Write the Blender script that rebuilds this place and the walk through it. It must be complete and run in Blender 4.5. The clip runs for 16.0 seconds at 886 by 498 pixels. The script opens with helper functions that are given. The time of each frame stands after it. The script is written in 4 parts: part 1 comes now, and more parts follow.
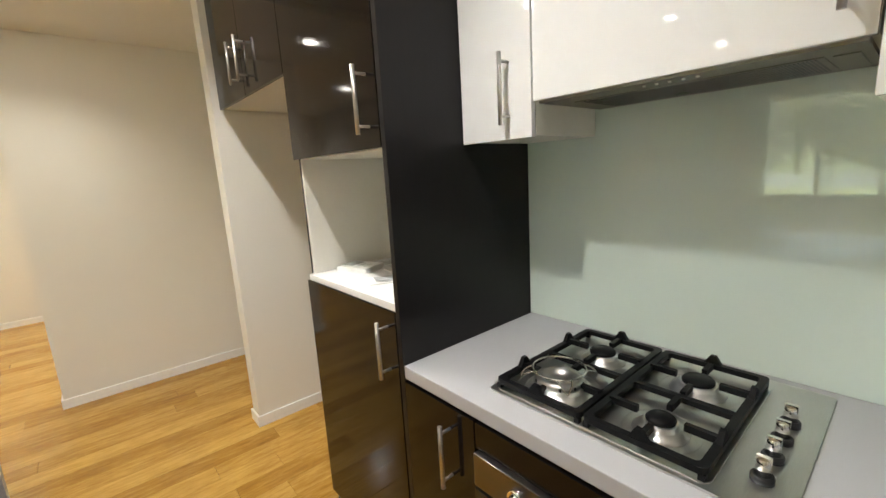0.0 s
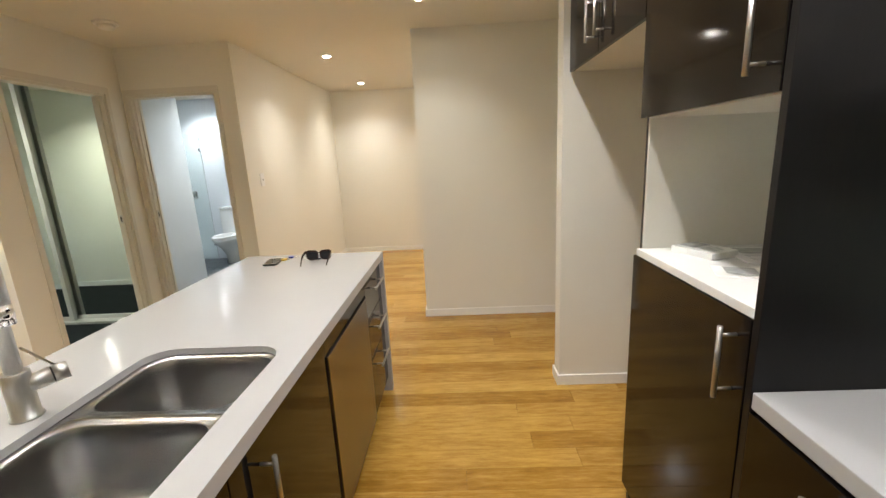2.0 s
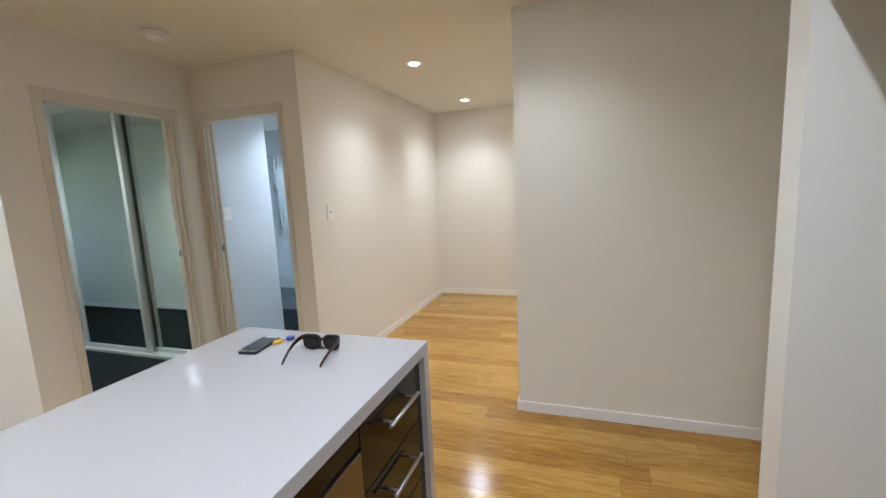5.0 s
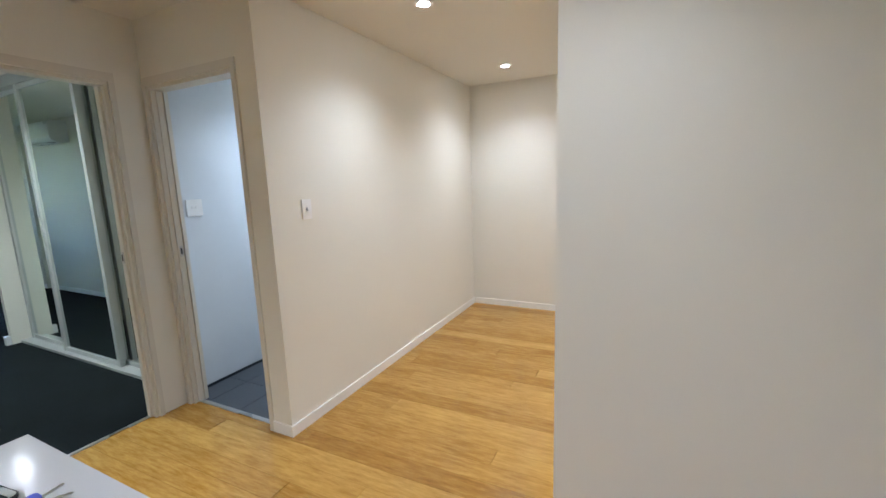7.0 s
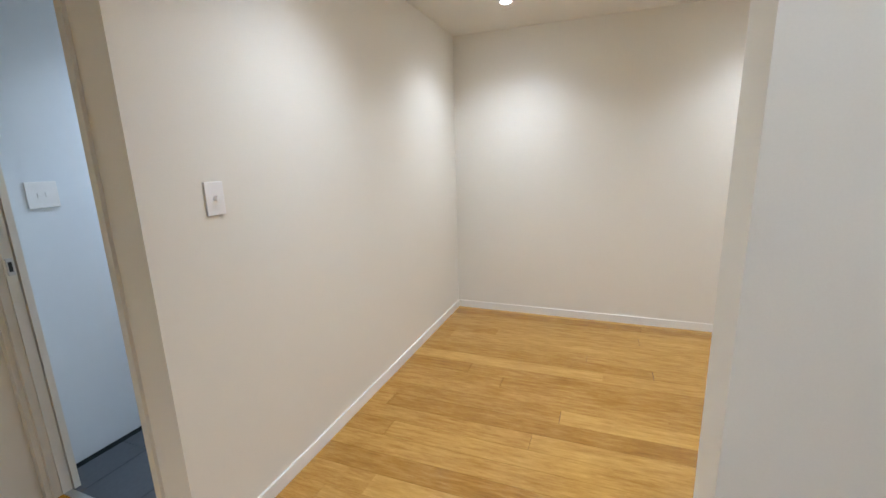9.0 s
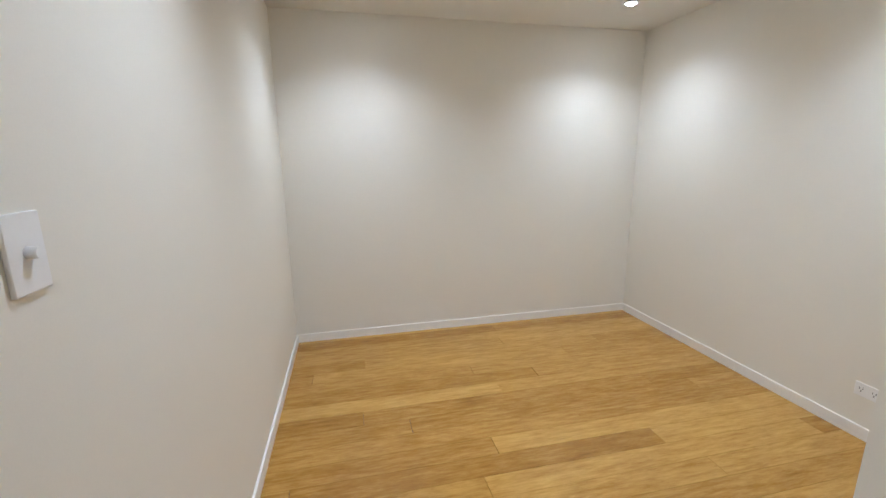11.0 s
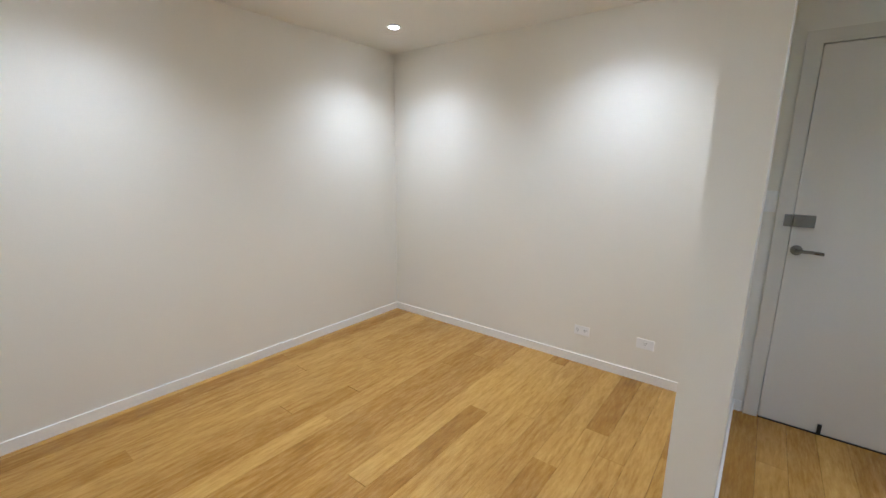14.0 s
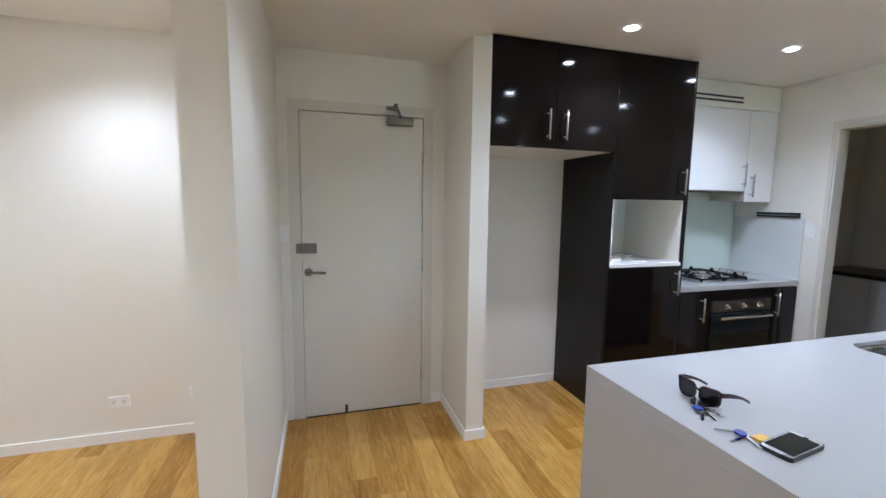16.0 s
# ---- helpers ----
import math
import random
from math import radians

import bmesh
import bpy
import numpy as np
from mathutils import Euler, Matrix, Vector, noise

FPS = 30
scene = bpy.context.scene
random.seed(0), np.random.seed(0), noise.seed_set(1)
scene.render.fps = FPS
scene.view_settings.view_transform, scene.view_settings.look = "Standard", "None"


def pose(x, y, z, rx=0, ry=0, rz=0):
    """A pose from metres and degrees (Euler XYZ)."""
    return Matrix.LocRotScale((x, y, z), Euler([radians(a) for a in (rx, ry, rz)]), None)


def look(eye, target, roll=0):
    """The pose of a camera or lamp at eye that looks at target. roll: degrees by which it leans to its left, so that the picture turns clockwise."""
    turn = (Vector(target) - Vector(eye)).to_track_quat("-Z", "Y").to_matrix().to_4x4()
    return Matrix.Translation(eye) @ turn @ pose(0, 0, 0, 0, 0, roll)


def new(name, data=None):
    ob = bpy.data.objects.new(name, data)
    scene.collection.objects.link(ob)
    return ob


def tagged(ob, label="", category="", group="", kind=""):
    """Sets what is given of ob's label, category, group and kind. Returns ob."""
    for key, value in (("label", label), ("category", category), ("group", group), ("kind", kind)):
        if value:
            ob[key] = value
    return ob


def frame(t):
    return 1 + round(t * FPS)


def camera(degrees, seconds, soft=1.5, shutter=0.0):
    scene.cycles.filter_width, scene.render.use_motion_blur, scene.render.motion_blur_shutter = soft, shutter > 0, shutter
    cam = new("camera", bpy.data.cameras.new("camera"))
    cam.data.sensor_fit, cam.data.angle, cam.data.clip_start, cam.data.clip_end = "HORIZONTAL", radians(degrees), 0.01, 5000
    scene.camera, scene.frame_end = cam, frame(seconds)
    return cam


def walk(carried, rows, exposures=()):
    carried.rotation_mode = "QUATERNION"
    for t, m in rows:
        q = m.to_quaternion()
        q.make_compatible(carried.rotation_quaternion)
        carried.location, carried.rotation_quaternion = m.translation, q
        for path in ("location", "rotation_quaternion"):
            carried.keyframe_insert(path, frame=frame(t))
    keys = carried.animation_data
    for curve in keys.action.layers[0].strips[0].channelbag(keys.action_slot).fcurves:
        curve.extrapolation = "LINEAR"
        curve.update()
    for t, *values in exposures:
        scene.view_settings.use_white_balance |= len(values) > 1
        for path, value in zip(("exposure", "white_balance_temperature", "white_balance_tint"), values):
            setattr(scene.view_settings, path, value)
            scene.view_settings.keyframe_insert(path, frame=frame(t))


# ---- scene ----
cam = camera(93.8, 16.0)
PATH = [
    (0, (-0.142, -0.147, 1.456), (1.134, 1.348, 1.086), -3.3),
    (0.5, (-0.111, -0.145, 1.438), (0.856, 1.566, 1.068), -3.0),
    (1, (-0.122, -0.136, 1.44), (0.472, 1.732, 1.044), -2.9),
    (1.5, (-0.135, -0.118, 1.442), (0.093, 1.823, 1.017), -2.9),
    (2, (-0.137, -0.033, 1.439), (-0.214, 1.917, 1.0), -2.9),
    (2.5, (-0.129, 0.138, 1.435), (-0.429, 2.068, 1.004), -2.9),
    (3, (-0.11, 0.291, 1.431), (-0.56, 2.198, 1.026), -2.7),
    (3.5, (-0.05, 0.456, 1.44), (-0.592, 2.345, 1.07), -2.4),
    (4, (-0.015, 0.627, 1.439), (-0.621, 2.503, 1.102), -2.4),
    (4.5, (-0.04, 0.84, 1.436), (-0.679, 2.711, 1.129), -2.4),
    (5, (-0.063, 1.045, 1.435), (-0.706, 2.918, 1.151), -2.7),
    (7.5, (-0.238, 2.25, 1.444), (-1.159, 3.99, 1.094), -2.4),
    (8, (-0.376, 2.454, 1.425), (-1.31, 4.181, 1.043), -3.0),
    (8.5, (-0.511, 2.632, 1.413), (-1.379, 4.387, 1.006), -2.6),
    (11, (-1.498, 3.161, 1.428), (-1.064, 5.066, 1.0), -0.6),
    (11.5, (-1.666, 3.229, 1.425), (-0.924, 5.028, 0.964), -1.3),
    (12, (-1.77, 3.322, 1.441), (-0.749, 4.977, 0.975), -0.3),
    (12.5, (-1.816, 3.445, 1.436), (-0.592, 4.971, 1.022), 0.6),
    (13, (-1.856, 3.525, 1.46), (-0.478, 4.916, 1.052), 0.6),
    (13.5, (-1.913, 3.571, 1.455), (-0.452, 4.867, 1.024), 0.7),
    (14, (-1.929, 3.557, 1.46), (-0.384, 4.76, 1.057), 0.6),
    (14.5, (-1.919, 3.549, 1.482), (-0.18, 4.474, 1.131), 0.3),
    (15, (-1.904, 3.511, 1.469), (0.026, 3.949, 1.184), 0.4),
    (15.5, (-1.837, 3.358, 1.504), (0.145, 3.323, 1.242), 0.7),
    (16, (-1.868, 3.316, 1.503), (0.037, 2.753, 1.272), 0.8),
]
LIGHTING = [  # seconds, stops, kelvin, tint
    (0.0, 4.38, 6850, 9), (1.0, 4.36, 6850, 10), (1.5, 4.32, 6850, 10), (2.5, 4.14, 6750, 10), (3.5, 4.12, 6250, 11), (5.0, 4.12, 5650, 11),
    (8.0, 4.11, 5500, 12), (11.0, 3.90, 5300, 11), (12.5, 3.87, 5200, 11), (14.0, 3.92, 5250, 11), (14.6, 3.92, 5250, 11), (15.5, 4.18, 5220, 12), (16.0, 4.24, 5190, 12),
]
walk(cam, [(t, look(eye, target, roll)) for t, eye, target, roll in PATH], LIGHTING)

# ---- world and sun ----
world = bpy.data.worlds.new("world")
scene.world = world
world.use_nodes = True
wn = world.node_tree.nodes
sky = wn.new("ShaderNodeTexSky")
sky.sky_type = "NISHITA"
sky.sun_disc = False
sky.sun_elevation = radians(54)
sky.sun_rotation = radians(164)
world.node_tree.links.new(sky.outputs[0], wn["Background"].inputs[0])
wn["Background"].inputs[1].default_value = 0.15
sun_data = bpy.data.lights.new("sun", "SUN")
sun_data.energy, sun_data.angle, sun_data.color = 5.0, radians(0.6), (1.0, 0.95, 0.86)
sun = new("sun", sun_data)
sun.matrix_world = look((1.0, -3.5, 5.1), (0, 0, 0))

CEIL = 2.438
KCEIL = 2.48
SPOT_W = 3.3
WARM = (0.985, 0.975, 0.945)
COOL = (0.955, 0.96, 1.0)


def downlight_lamp(x, y, z, watts, color=WARM):
    d = bpy.data.lights.new("downlight_lamp", "SPOT")
    d.energy, d.color = watts, color
    d.spot_size, d.spot_blend, d.shadow_soft_size = radians(134), 1.0, 0.030
    o = new("downlight_lamp", d)
    o.matrix_world = look((x, y, z), (x, y, 0))
    return o


# ---- materials ----
def nodes_of(name):
    m = bpy.data.materials.new(name)
    m.use_nodes = True
    t = m.node_tree
    return m, t.nodes, t.links, t.nodes["Principled BSDF"]


def grainy(name, color, rough, metal=0.0, vary=0.08, scale=40.0, big=3.0, bump=0.05, dist=0.001, stretch=(1, 1, 1), coat=0.0, spec=0.5, rough_vary=0.05):
    """A surface with fine grain, large soft variation and fine relief."""
    m, n, l, p = nodes_of(name)
    co = n.new("ShaderNodeTexCoord")
    mp = n.new("ShaderNodeMapping")
    mp.inputs["Scale"].default_value = stretch
    l.new(co.outputs["Object"], mp.inputs[0])
    fine, wide = n.new("ShaderNodeTexNoise"), n.new("ShaderNodeTexNoise")
    fine.inputs["Scale"].default_value, fine.inputs["Detail"].default_value = scale, 6
    wide.inputs["Scale"].default_value, wide.inputs["Detail"].default_value = big, 3
    l.new(mp.outputs[0], fine.inputs[0])
    l.new(co.outputs["Object"], wide.inputs[0])
    add = n.new("ShaderNodeMath")
    add.operation = "ADD"
    l.new(fine.outputs[0], add.inputs[0])
    l.new(wide.outputs[0], add.inputs[1])
    rng = n.new("ShaderNodeMapRange")
    rng.inputs["From Min"].default_value, rng.inputs["From Max"].default_value = 0.6, 1.4
    rng.inputs["To Min"].default_value, rng.inputs["To Max"].default_value = 1 - vary, 1 + vary
    l.new(add.outputs[0], rng.inputs[0])
    mul = n.new("ShaderNodeVectorMath")
    mul.operation = "SCALE"
    mul.inputs[0].default_value = color
    l.new(rng.outputs[0], mul.inputs["Scale"])
    l.new(mul.outputs[0], p.inputs["Base Color"])
    rr = n.new("ShaderNodeMapRange")
    rr.inputs["From Min"].default_value, rr.inputs["From Max"].default_value = 0.3, 0.7
    rr.inputs["To Min"].default_value, rr.inputs["To Max"].default_value = max(0.01, rough - rough_vary), min(1, rough + rough_vary)
    l.new(wide.outputs[0], rr.inputs[0])
    l.new(rr.outputs[0], p.inputs["Roughness"])
    p.inputs["Metallic"].default_value = metal
    p.inputs["Specular IOR Level"].default_value = spec
    p.inputs["Coat Weight"].default_value = coat
    p.inputs["Coat Roughness"].default_value = 0.05
    if bump:
        b = n.new("ShaderNodeBump")
        b.inputs["Strength"].default_value, b.inputs["Distance"].default_value = bump, dist
        l.new(fine.outputs[0], b.inputs["Height"])
        l.new(b.outputs[0], p.inputs["Normal"])
    return m


def bamboo():
    """Strand bamboo boards: each board its own tone, with long broken streaks along x."""
    m, n, l, p = nodes_of("bamboo_board")
    co, info = n.new("ShaderNodeTexCoord"), n.new("ShaderNodeObjectInfo")
    shift = n.new("ShaderNodeVectorMath")
    shift.operation = "MULTIPLY_ADD"
    shift.inputs[1].default_value = (1, 1, 1)
    comb = n.new("ShaderNodeCombineXYZ")
    k = n.new("ShaderNodeMath")
    k.operation = "MULTIPLY"
    k.inputs[1].default_value = 57.0
    l.new(info.outputs["Random"], k.inputs[0])
    l.new(k.outputs[0], comb.inputs[0])
    l.new(k.outputs[0], comb.inputs[1])
    l.new(co.outputs["Object"], shift.inputs[0])
    l.new(comb.outputs[0], shift.inputs[2])
    def stream(sx, sy, detail):
        mp, t = n.new("ShaderNodeMapping"), n.new("ShaderNodeTexNoise")
        mp.inputs["Scale"].default_value = (sx, sy, 1)
        t.inputs["Scale"].default_value, t.inputs["Detail"].default_value = 1.0, detail
        t.inputs["Roughness"].default_value = 0.72
        l.new(shift.outputs[0], mp.inputs[0])
        l.new(mp.outputs[0], t.inputs[0])
        return t
    fibre, streak, patch = stream(14, 170, 5), stream(7, 48, 8), stream(2.6, 13, 6)
    ramp = n.new("ShaderNodeValToRGB")
    e = ramp.color_ramp.elements
    e[0].position, e[0].color = 0.20, (0.175, 0.076, 0.010, 1)
    e[1].position, e[1].color = 0.72, (0.60, 0.36, 0.085, 1)
    mid = e.new(0.45)
    mid.color = (0.37, 0.185, 0.028, 1)
    s1 = n.new("ShaderNodeMath")
    s1.operation = "MULTIPLY_ADD"
    s1.inputs[1].default_value = 0.66
    l.new(streak.outputs[0], s1.inputs[0])
    s2 = n.new("ShaderNodeMath")
    s2.operation = "MULTIPLY_ADD"
    s2.inputs[1].default_value, s2.inputs[2].default_value = 0.20, -0.170
    l.new(info.outputs["Random"], s2.inputs[0])
    l.new(s2.outputs[0], s1.inputs[2])
    s3 = n.new("ShaderNodeMath")
    s3.operation = "MULTIPLY_ADD"
    s3.inputs[1].default_value = 0.08
    l.new(fibre.outputs[0], s3.inputs[0])
    l.new(s1.outputs[0], s3.inputs[2])
    s4 = n.new("ShaderNodeMath")
    s4.operation = "MULTIPLY_ADD"
    s4.inputs[1].default_value = 0.46
    l.new(patch.outputs[0], s4.inputs[0])
    l.new(s3.outputs[0], s4.inputs[2])
    l.new(s4.outputs[0], ramp.inputs[0])
    l.new(ramp.outputs[0], p.inputs["Base Color"])
    rr = n.new("ShaderNodeMapRange")
    rr.inputs["To Min"].default_value, rr.inputs["To Max"].default_value = 0.12, 0.22
    l.new(streak.outputs[0], rr.inputs[0])
    l.new(rr.outputs[0], p.inputs["Roughness"])
    p.inputs["Specular IOR Level"].default_value = 0.5
    b = n.new("ShaderNodeBump")
    b.inputs["Strength"].default_value, b.inputs["Distance"].default_value = 0.05, 0.0006
    l.new(fibre.outputs[0], b.inputs["Height"])
    l.new(b.outputs[0], p.inputs["Normal"])
    return m


def plain_glass(name, color, rough=0.0):
    m, n, l, p = nodes_of(name)
    p.inputs["Base Color"].default_value = (*color, 1)
    p.inputs["Transmission Weight"].default_value = 1.0
    p.inputs["Roughness"].default_value = rough
    p.inputs["IOR"].default_value = 1.45
    return m


def glowing(name, color, strength):
    m, n, l, p = nodes_of(name)
    p.inputs["Base Color"].default_value = (0.8, 0.8, 0.8, 1)
    p.inputs["Emission Color"].default_value = (*color, 1)
    p.inputs["Emission Strength"].default_value = strength
    return m


PAINT = grainy("wall_paint", (0.81, 0.782, 0.70), 0.55, vary=0.02, scale=220, big=1.2, bump=0.10, dist=0.0006, spec=0.3)
CEILING = grainy("ceiling_paint", (0.80, 0.775, 0.70), 0.8, vary=0.02, scale=160, big=0.9, bump=0.06, spec=0.2)
TRIM = grainy("trim_paint", (0.87, 0.855, 0.81), 0.35, vary=0.03, scale=60, big=2, bump=0.03, spec=0.45)
DOORPAINT = grainy("door_paint", (0.70, 0.665, 0.585), 0.42, vary=0.02, scale=90, big=1.5, bump=0.01, spec=0.4)
BAMBOO = bamboo()
GAP = grainy("board_joint", (0.22, 0.115, 0.025), 0.8, vary=0.2)
DARK = grainy("dark_gloss_laminate", (0.0062, 0.0046, 0.0042), 0.075, vary=0.15, scale=12, big=2.0, bump=0.003, dist=0.0004, stretch=(12, 12, 0.6), spec=0.24, rough_vary=0.01)
DARKSIDE = grainy("dark_satin_panel", (0.0085, 0.0075, 0.008), 0.30, vary=0.15, scale=14, big=2, bump=0.004, stretch=(10, 10, 0.6), spec=0.28, rough_vary=0.01)
WHITEGLOSS = grainy("white_gloss_laminate", (0.80, 0.80, 0.78), 0.045, vary=0.015, scale=30, big=2, bump=0.006, dist=0.0005, spec=0.5, rough_vary=0.02)
CREAM = grainy("cream_board", (0.78, 0.76, 0.68), 0.4, vary=0.02, scale=60, big=2, bump=0.03)
STONE = grainy("white_engineered_stone", (0.465, 0.465, 0.468), 0.13, vary=0.02, scale=350, big=3, bump=0.01, dist=0.0003, spec=0.5, rough_vary=0.03)
WHITEGLASS = grainy("white_backed_glass", (0.70, 0.72, 0.71), 0.03, vary=0.01, scale=3, big=1, bump=0.0, spec=0.5, rough_vary=0.008)
FRONTSTEEL = grainy("dull_steel_front", (0.215, 0.195, 0.175), 0.30, metal=1.0, vary=0.015, scale=60, big=1, bump=0.0, stretch=(2, 40, 2), rough_vary=0.005)
GREYMETAL = grainy("grey_lacquered_metal", (0.22, 0.21, 0.185), 0.38, metal=0.6, vary=0.06, bump=0.02)
BRONZE = grainy("worn_bronze", (0.24, 0.215, 0.18), 0.28, metal=1.0, vary=0.06, bump=0.01)
BURNER = grainy("cast_aluminium", (0.80, 0.79, 0.77), 0.30, metal=1.0, vary=0.05, scale=90, bump=0.02, rough_vary=0.02)
SPLASH = grainy("green_backed_glass", (0.67, 0.76, 0.68), 0.0, vary=0.01, scale=3, big=1, bump=0.0, spec=0.75, rough_vary=0.0)
STEEL = grainy("brushed_steel", (0.57, 0.565, 0.55), 0.33, metal=1.0, vary=0.10, scale=30, big=4, bump=0.02, stretch=(2, 40, 2), rough_vary=0.02)
SINKSTEEL = grainy("satin_sink_steel", (0.40, 0.395, 0.39), 0.26, metal=1.0, vary=0.02, scale=80, big=6, bump=0.0, rough_vary=0.01)
CHROME = grainy("chrome", (0.75, 0.74, 0.72), 0.08, metal=1.0, vary=0.03, bump=0.0, rough_vary=0.03)
NICKEL = grainy("satin_nickel", (0.50, 0.485, 0.46), 0.34, metal=1.0, vary=0.05, bump=0.01)
IRON = grainy("cast_iron", (0.004, 0.004, 0.0045), 0.45, vary=0.3, scale=180, bump=0.12, dist=0.0005, spec=0.18)
BLACKPLASTIC = grainy("black_plastic", (0.012, 0.012, 0.013), 0.3, vary=0.2, bump=0.02)
BLACKGLASS = grainy("black_oven_glass", (0.010, 0.014, 0.014), 0.05, vary=0.1, bump=0.0, spec=0.6, rough_vary=0.02)
WHITEPLASTIC = grainy("white_plastic", (0.86, 0.855, 0.84), 0.3, vary=0.015, scale=80, bump=0.02)
PAPER = grainy("printed_paper", (0.74, 0.74, 0.71), 0.6, vary=0.15, scale=14, big=9, bump=0.03)
INK = grainy("grey_print", (0.38, 0.39, 0.37), 0.6, vary=0.4, scale=40, bump=0.0)
CARPET = grainy("charcoal_carpet", (0.014, 0.018, 0.020), 0.95, vary=0.45, scale=420, big=4, bump=0.9, dist=0.006, spec=0.1)
BATHTILE = grainy("white_glazed_tile", (0.72, 0.76, 0.80), 0.10, vary=0.015, scale=20, big=2, bump=0.01, rough_vary=0.03)
SLATE = grainy("dark_floor_tile", (0.055, 0.062, 0.072), 0.45, vary=0.2, scale=50, big=5, bump=0.1)
GROUT = grainy("tile_grout", (0.13, 0.135, 0.14), 0.8, vary=0.1)
CERAMIC = grainy("white_ceramic", (0.82, 0.83, 0.83), 0.08, vary=0.01, bump=0.0, rough_vary=0.02)
ALU = grainy("silver_aluminium", (0.60, 0.61, 0.60), 0.30, metal=1.0, vary=0.05, scale=50, bump=0.01, stretch=(10, 10, 1))
STILE = grainy("silver_door_frame", (0.60, 0.61, 0.60), 0.42, metal=0.45, vary=0.04, scale=50, bump=0.01, stretch=(10, 10, 1))
MIRROR = grainy("wardrobe_mirror", (0.74, 0.80, 0.76), 0.01, metal=1.0, vary=0.01, bump=0.0, rough_vary=0.004)
GLASS = plain_glass("clear_glass", (0.98, 0.99, 0.985))
SHOWERGLASS = plain_glass("shower_glass", (0.90, 0.97, 0.95))
LENS = glowing("led_lens", (1.0, 0.97, 0.93), 7.0)
BATHLENS = glowing("cool_led_lens", (0.86, 0.94, 1.0), 7.0)
RUBBER = grainy("black_rubber", (0.02, 0.02, 0.02), 0.8, vary=0.2)
TORTOISE = grainy("tortoiseshell_acetate", (0.035, 0.014, 0.010), 0.12, vary=0.8, scale=60, big=40, bump=0.0)
DARKLENS = grainy("smoked_lens", (0.010, 0.010, 0.012), 0.04, vary=0.1, bump=0.0)
YELLOW = grainy("yellow_plastic", (0.70, 0.42, 0.03), 0.4, vary=0.1)
BLUE = grainy("blue_plastic", (0.03, 0.05, 0.32), 0.35, vary=0.1)
GRASS = grainy("grass", (0.12, 0.145, 0.05), 0.9, vary=0.4, scale=30, big=1, bump=0.6, dist=0.03)
FENCE = grainy("weathered_fence", (0.44, 0.43, 0.41), 0.8, vary=0.25, scale=30, bump=0.2)
BARK = grainy("bark", (0.13, 0.10, 0.075), 0.9, vary=0.4, scale=20, bump=0.6, dist=0.01)
LEAF = grainy("leaf", (0.13, 0.13, 0.06), 0.6, vary=0.5, scale=2.0, big=0.8, bump=0.0)
CABGREY = grainy("grey_white_laminate", (0.48, 0.50, 0.52), 0.35, vary=0.03, bump=0.02)


# ---- building helpers ----
def boxes(bm, *rows):
    """Adds boxes (x0, x1, y0, y1, z0, z1)."""
    for x0, x1, y0, y1, z0, z1 in rows:
        v = [bm.verts.new((x, y, z)) for z in (min(z0, z1), max(z0, z1)) for x, y in ((min(x0, x1), min(y0, y1)), (max(x0, x1), min(y0, y1)), (max(x0, x1), max(y0, y1)), (min(x0, x1), max(y0, y1)))]
        for f in ((3, 2, 1, 0), (4, 5, 6, 7), (0, 1, 5, 4), (1, 2, 6, 5), (2, 3, 7, 6), (3, 0, 4, 7)):
            bm.faces.new([v[i] for i in f])
    return bm


def box(*row, bevel=0.0):
    bm = boxes(bmesh.new(), row)
    if bevel:
        bmesh.ops.bevel(bm, geom=bm.edges[:], offset=bevel, segments=2, profile=0.6, affect="EDGES")
    return bm


def rod(bm, a, b, r, r2=None, seg=12, cap=True):
    """A round bar from a to b."""
    a, b = Vector(a), Vector(b)
    r2 = r if r2 is None else r2
    q = (b - a).to_track_quat("Z", "Y")
    rings = []
    for c, rad in ((a, r), (b, r2)):
        rings.append([bm.verts.new(c + q @ Vector((rad * math.cos(2 * math.pi * i / seg), rad * math.sin(2 * math.pi * i / seg), 0))) for i in range(seg)])
    for i in range(seg):
        f = bm.faces.new((rings[0][i], rings[0][(i + 1) % seg], rings[1][(i + 1) % seg], rings[1][i]))
        f.smooth = True
    if cap:
        bm.faces.new(rings[0][::-1])
        bm.faces.new(rings[1])
    return bm


def tube(bm, pts, r, seg=10):
    """A round tube through points, with rounded joints."""
    pts = [Vector(q) for q in pts]
    rings = []
    for i, c in enumerate(pts):
        d = (pts[min(i + 1, len(pts) - 1)] - pts[max(i - 1, 0)]).normalized()
        q = d.to_track_quat("Z", "Y")
        rings.append([bm.verts.new(c + q @ Vector((r * math.cos(2 * math.pi * k / seg), r * math.sin(2 * math.pi * k / seg), 0))) for k in range(seg)])
    for a, b in zip(rings, rings[1:]):
        off = min(range(seg), key=lambda o: sum((a[k].co - b[(k + o) % seg].co).length for k in range(seg)))
        for k in range(seg):
            f = bm.faces.new((a[k], a[(k + 1) % seg], b[(k + 1 + off) % seg], b[(k + off) % seg]))
            f.smooth = True
    bm.faces.new(rings[0][::-1])
    bm.faces.new(rings[-1])
    return bm


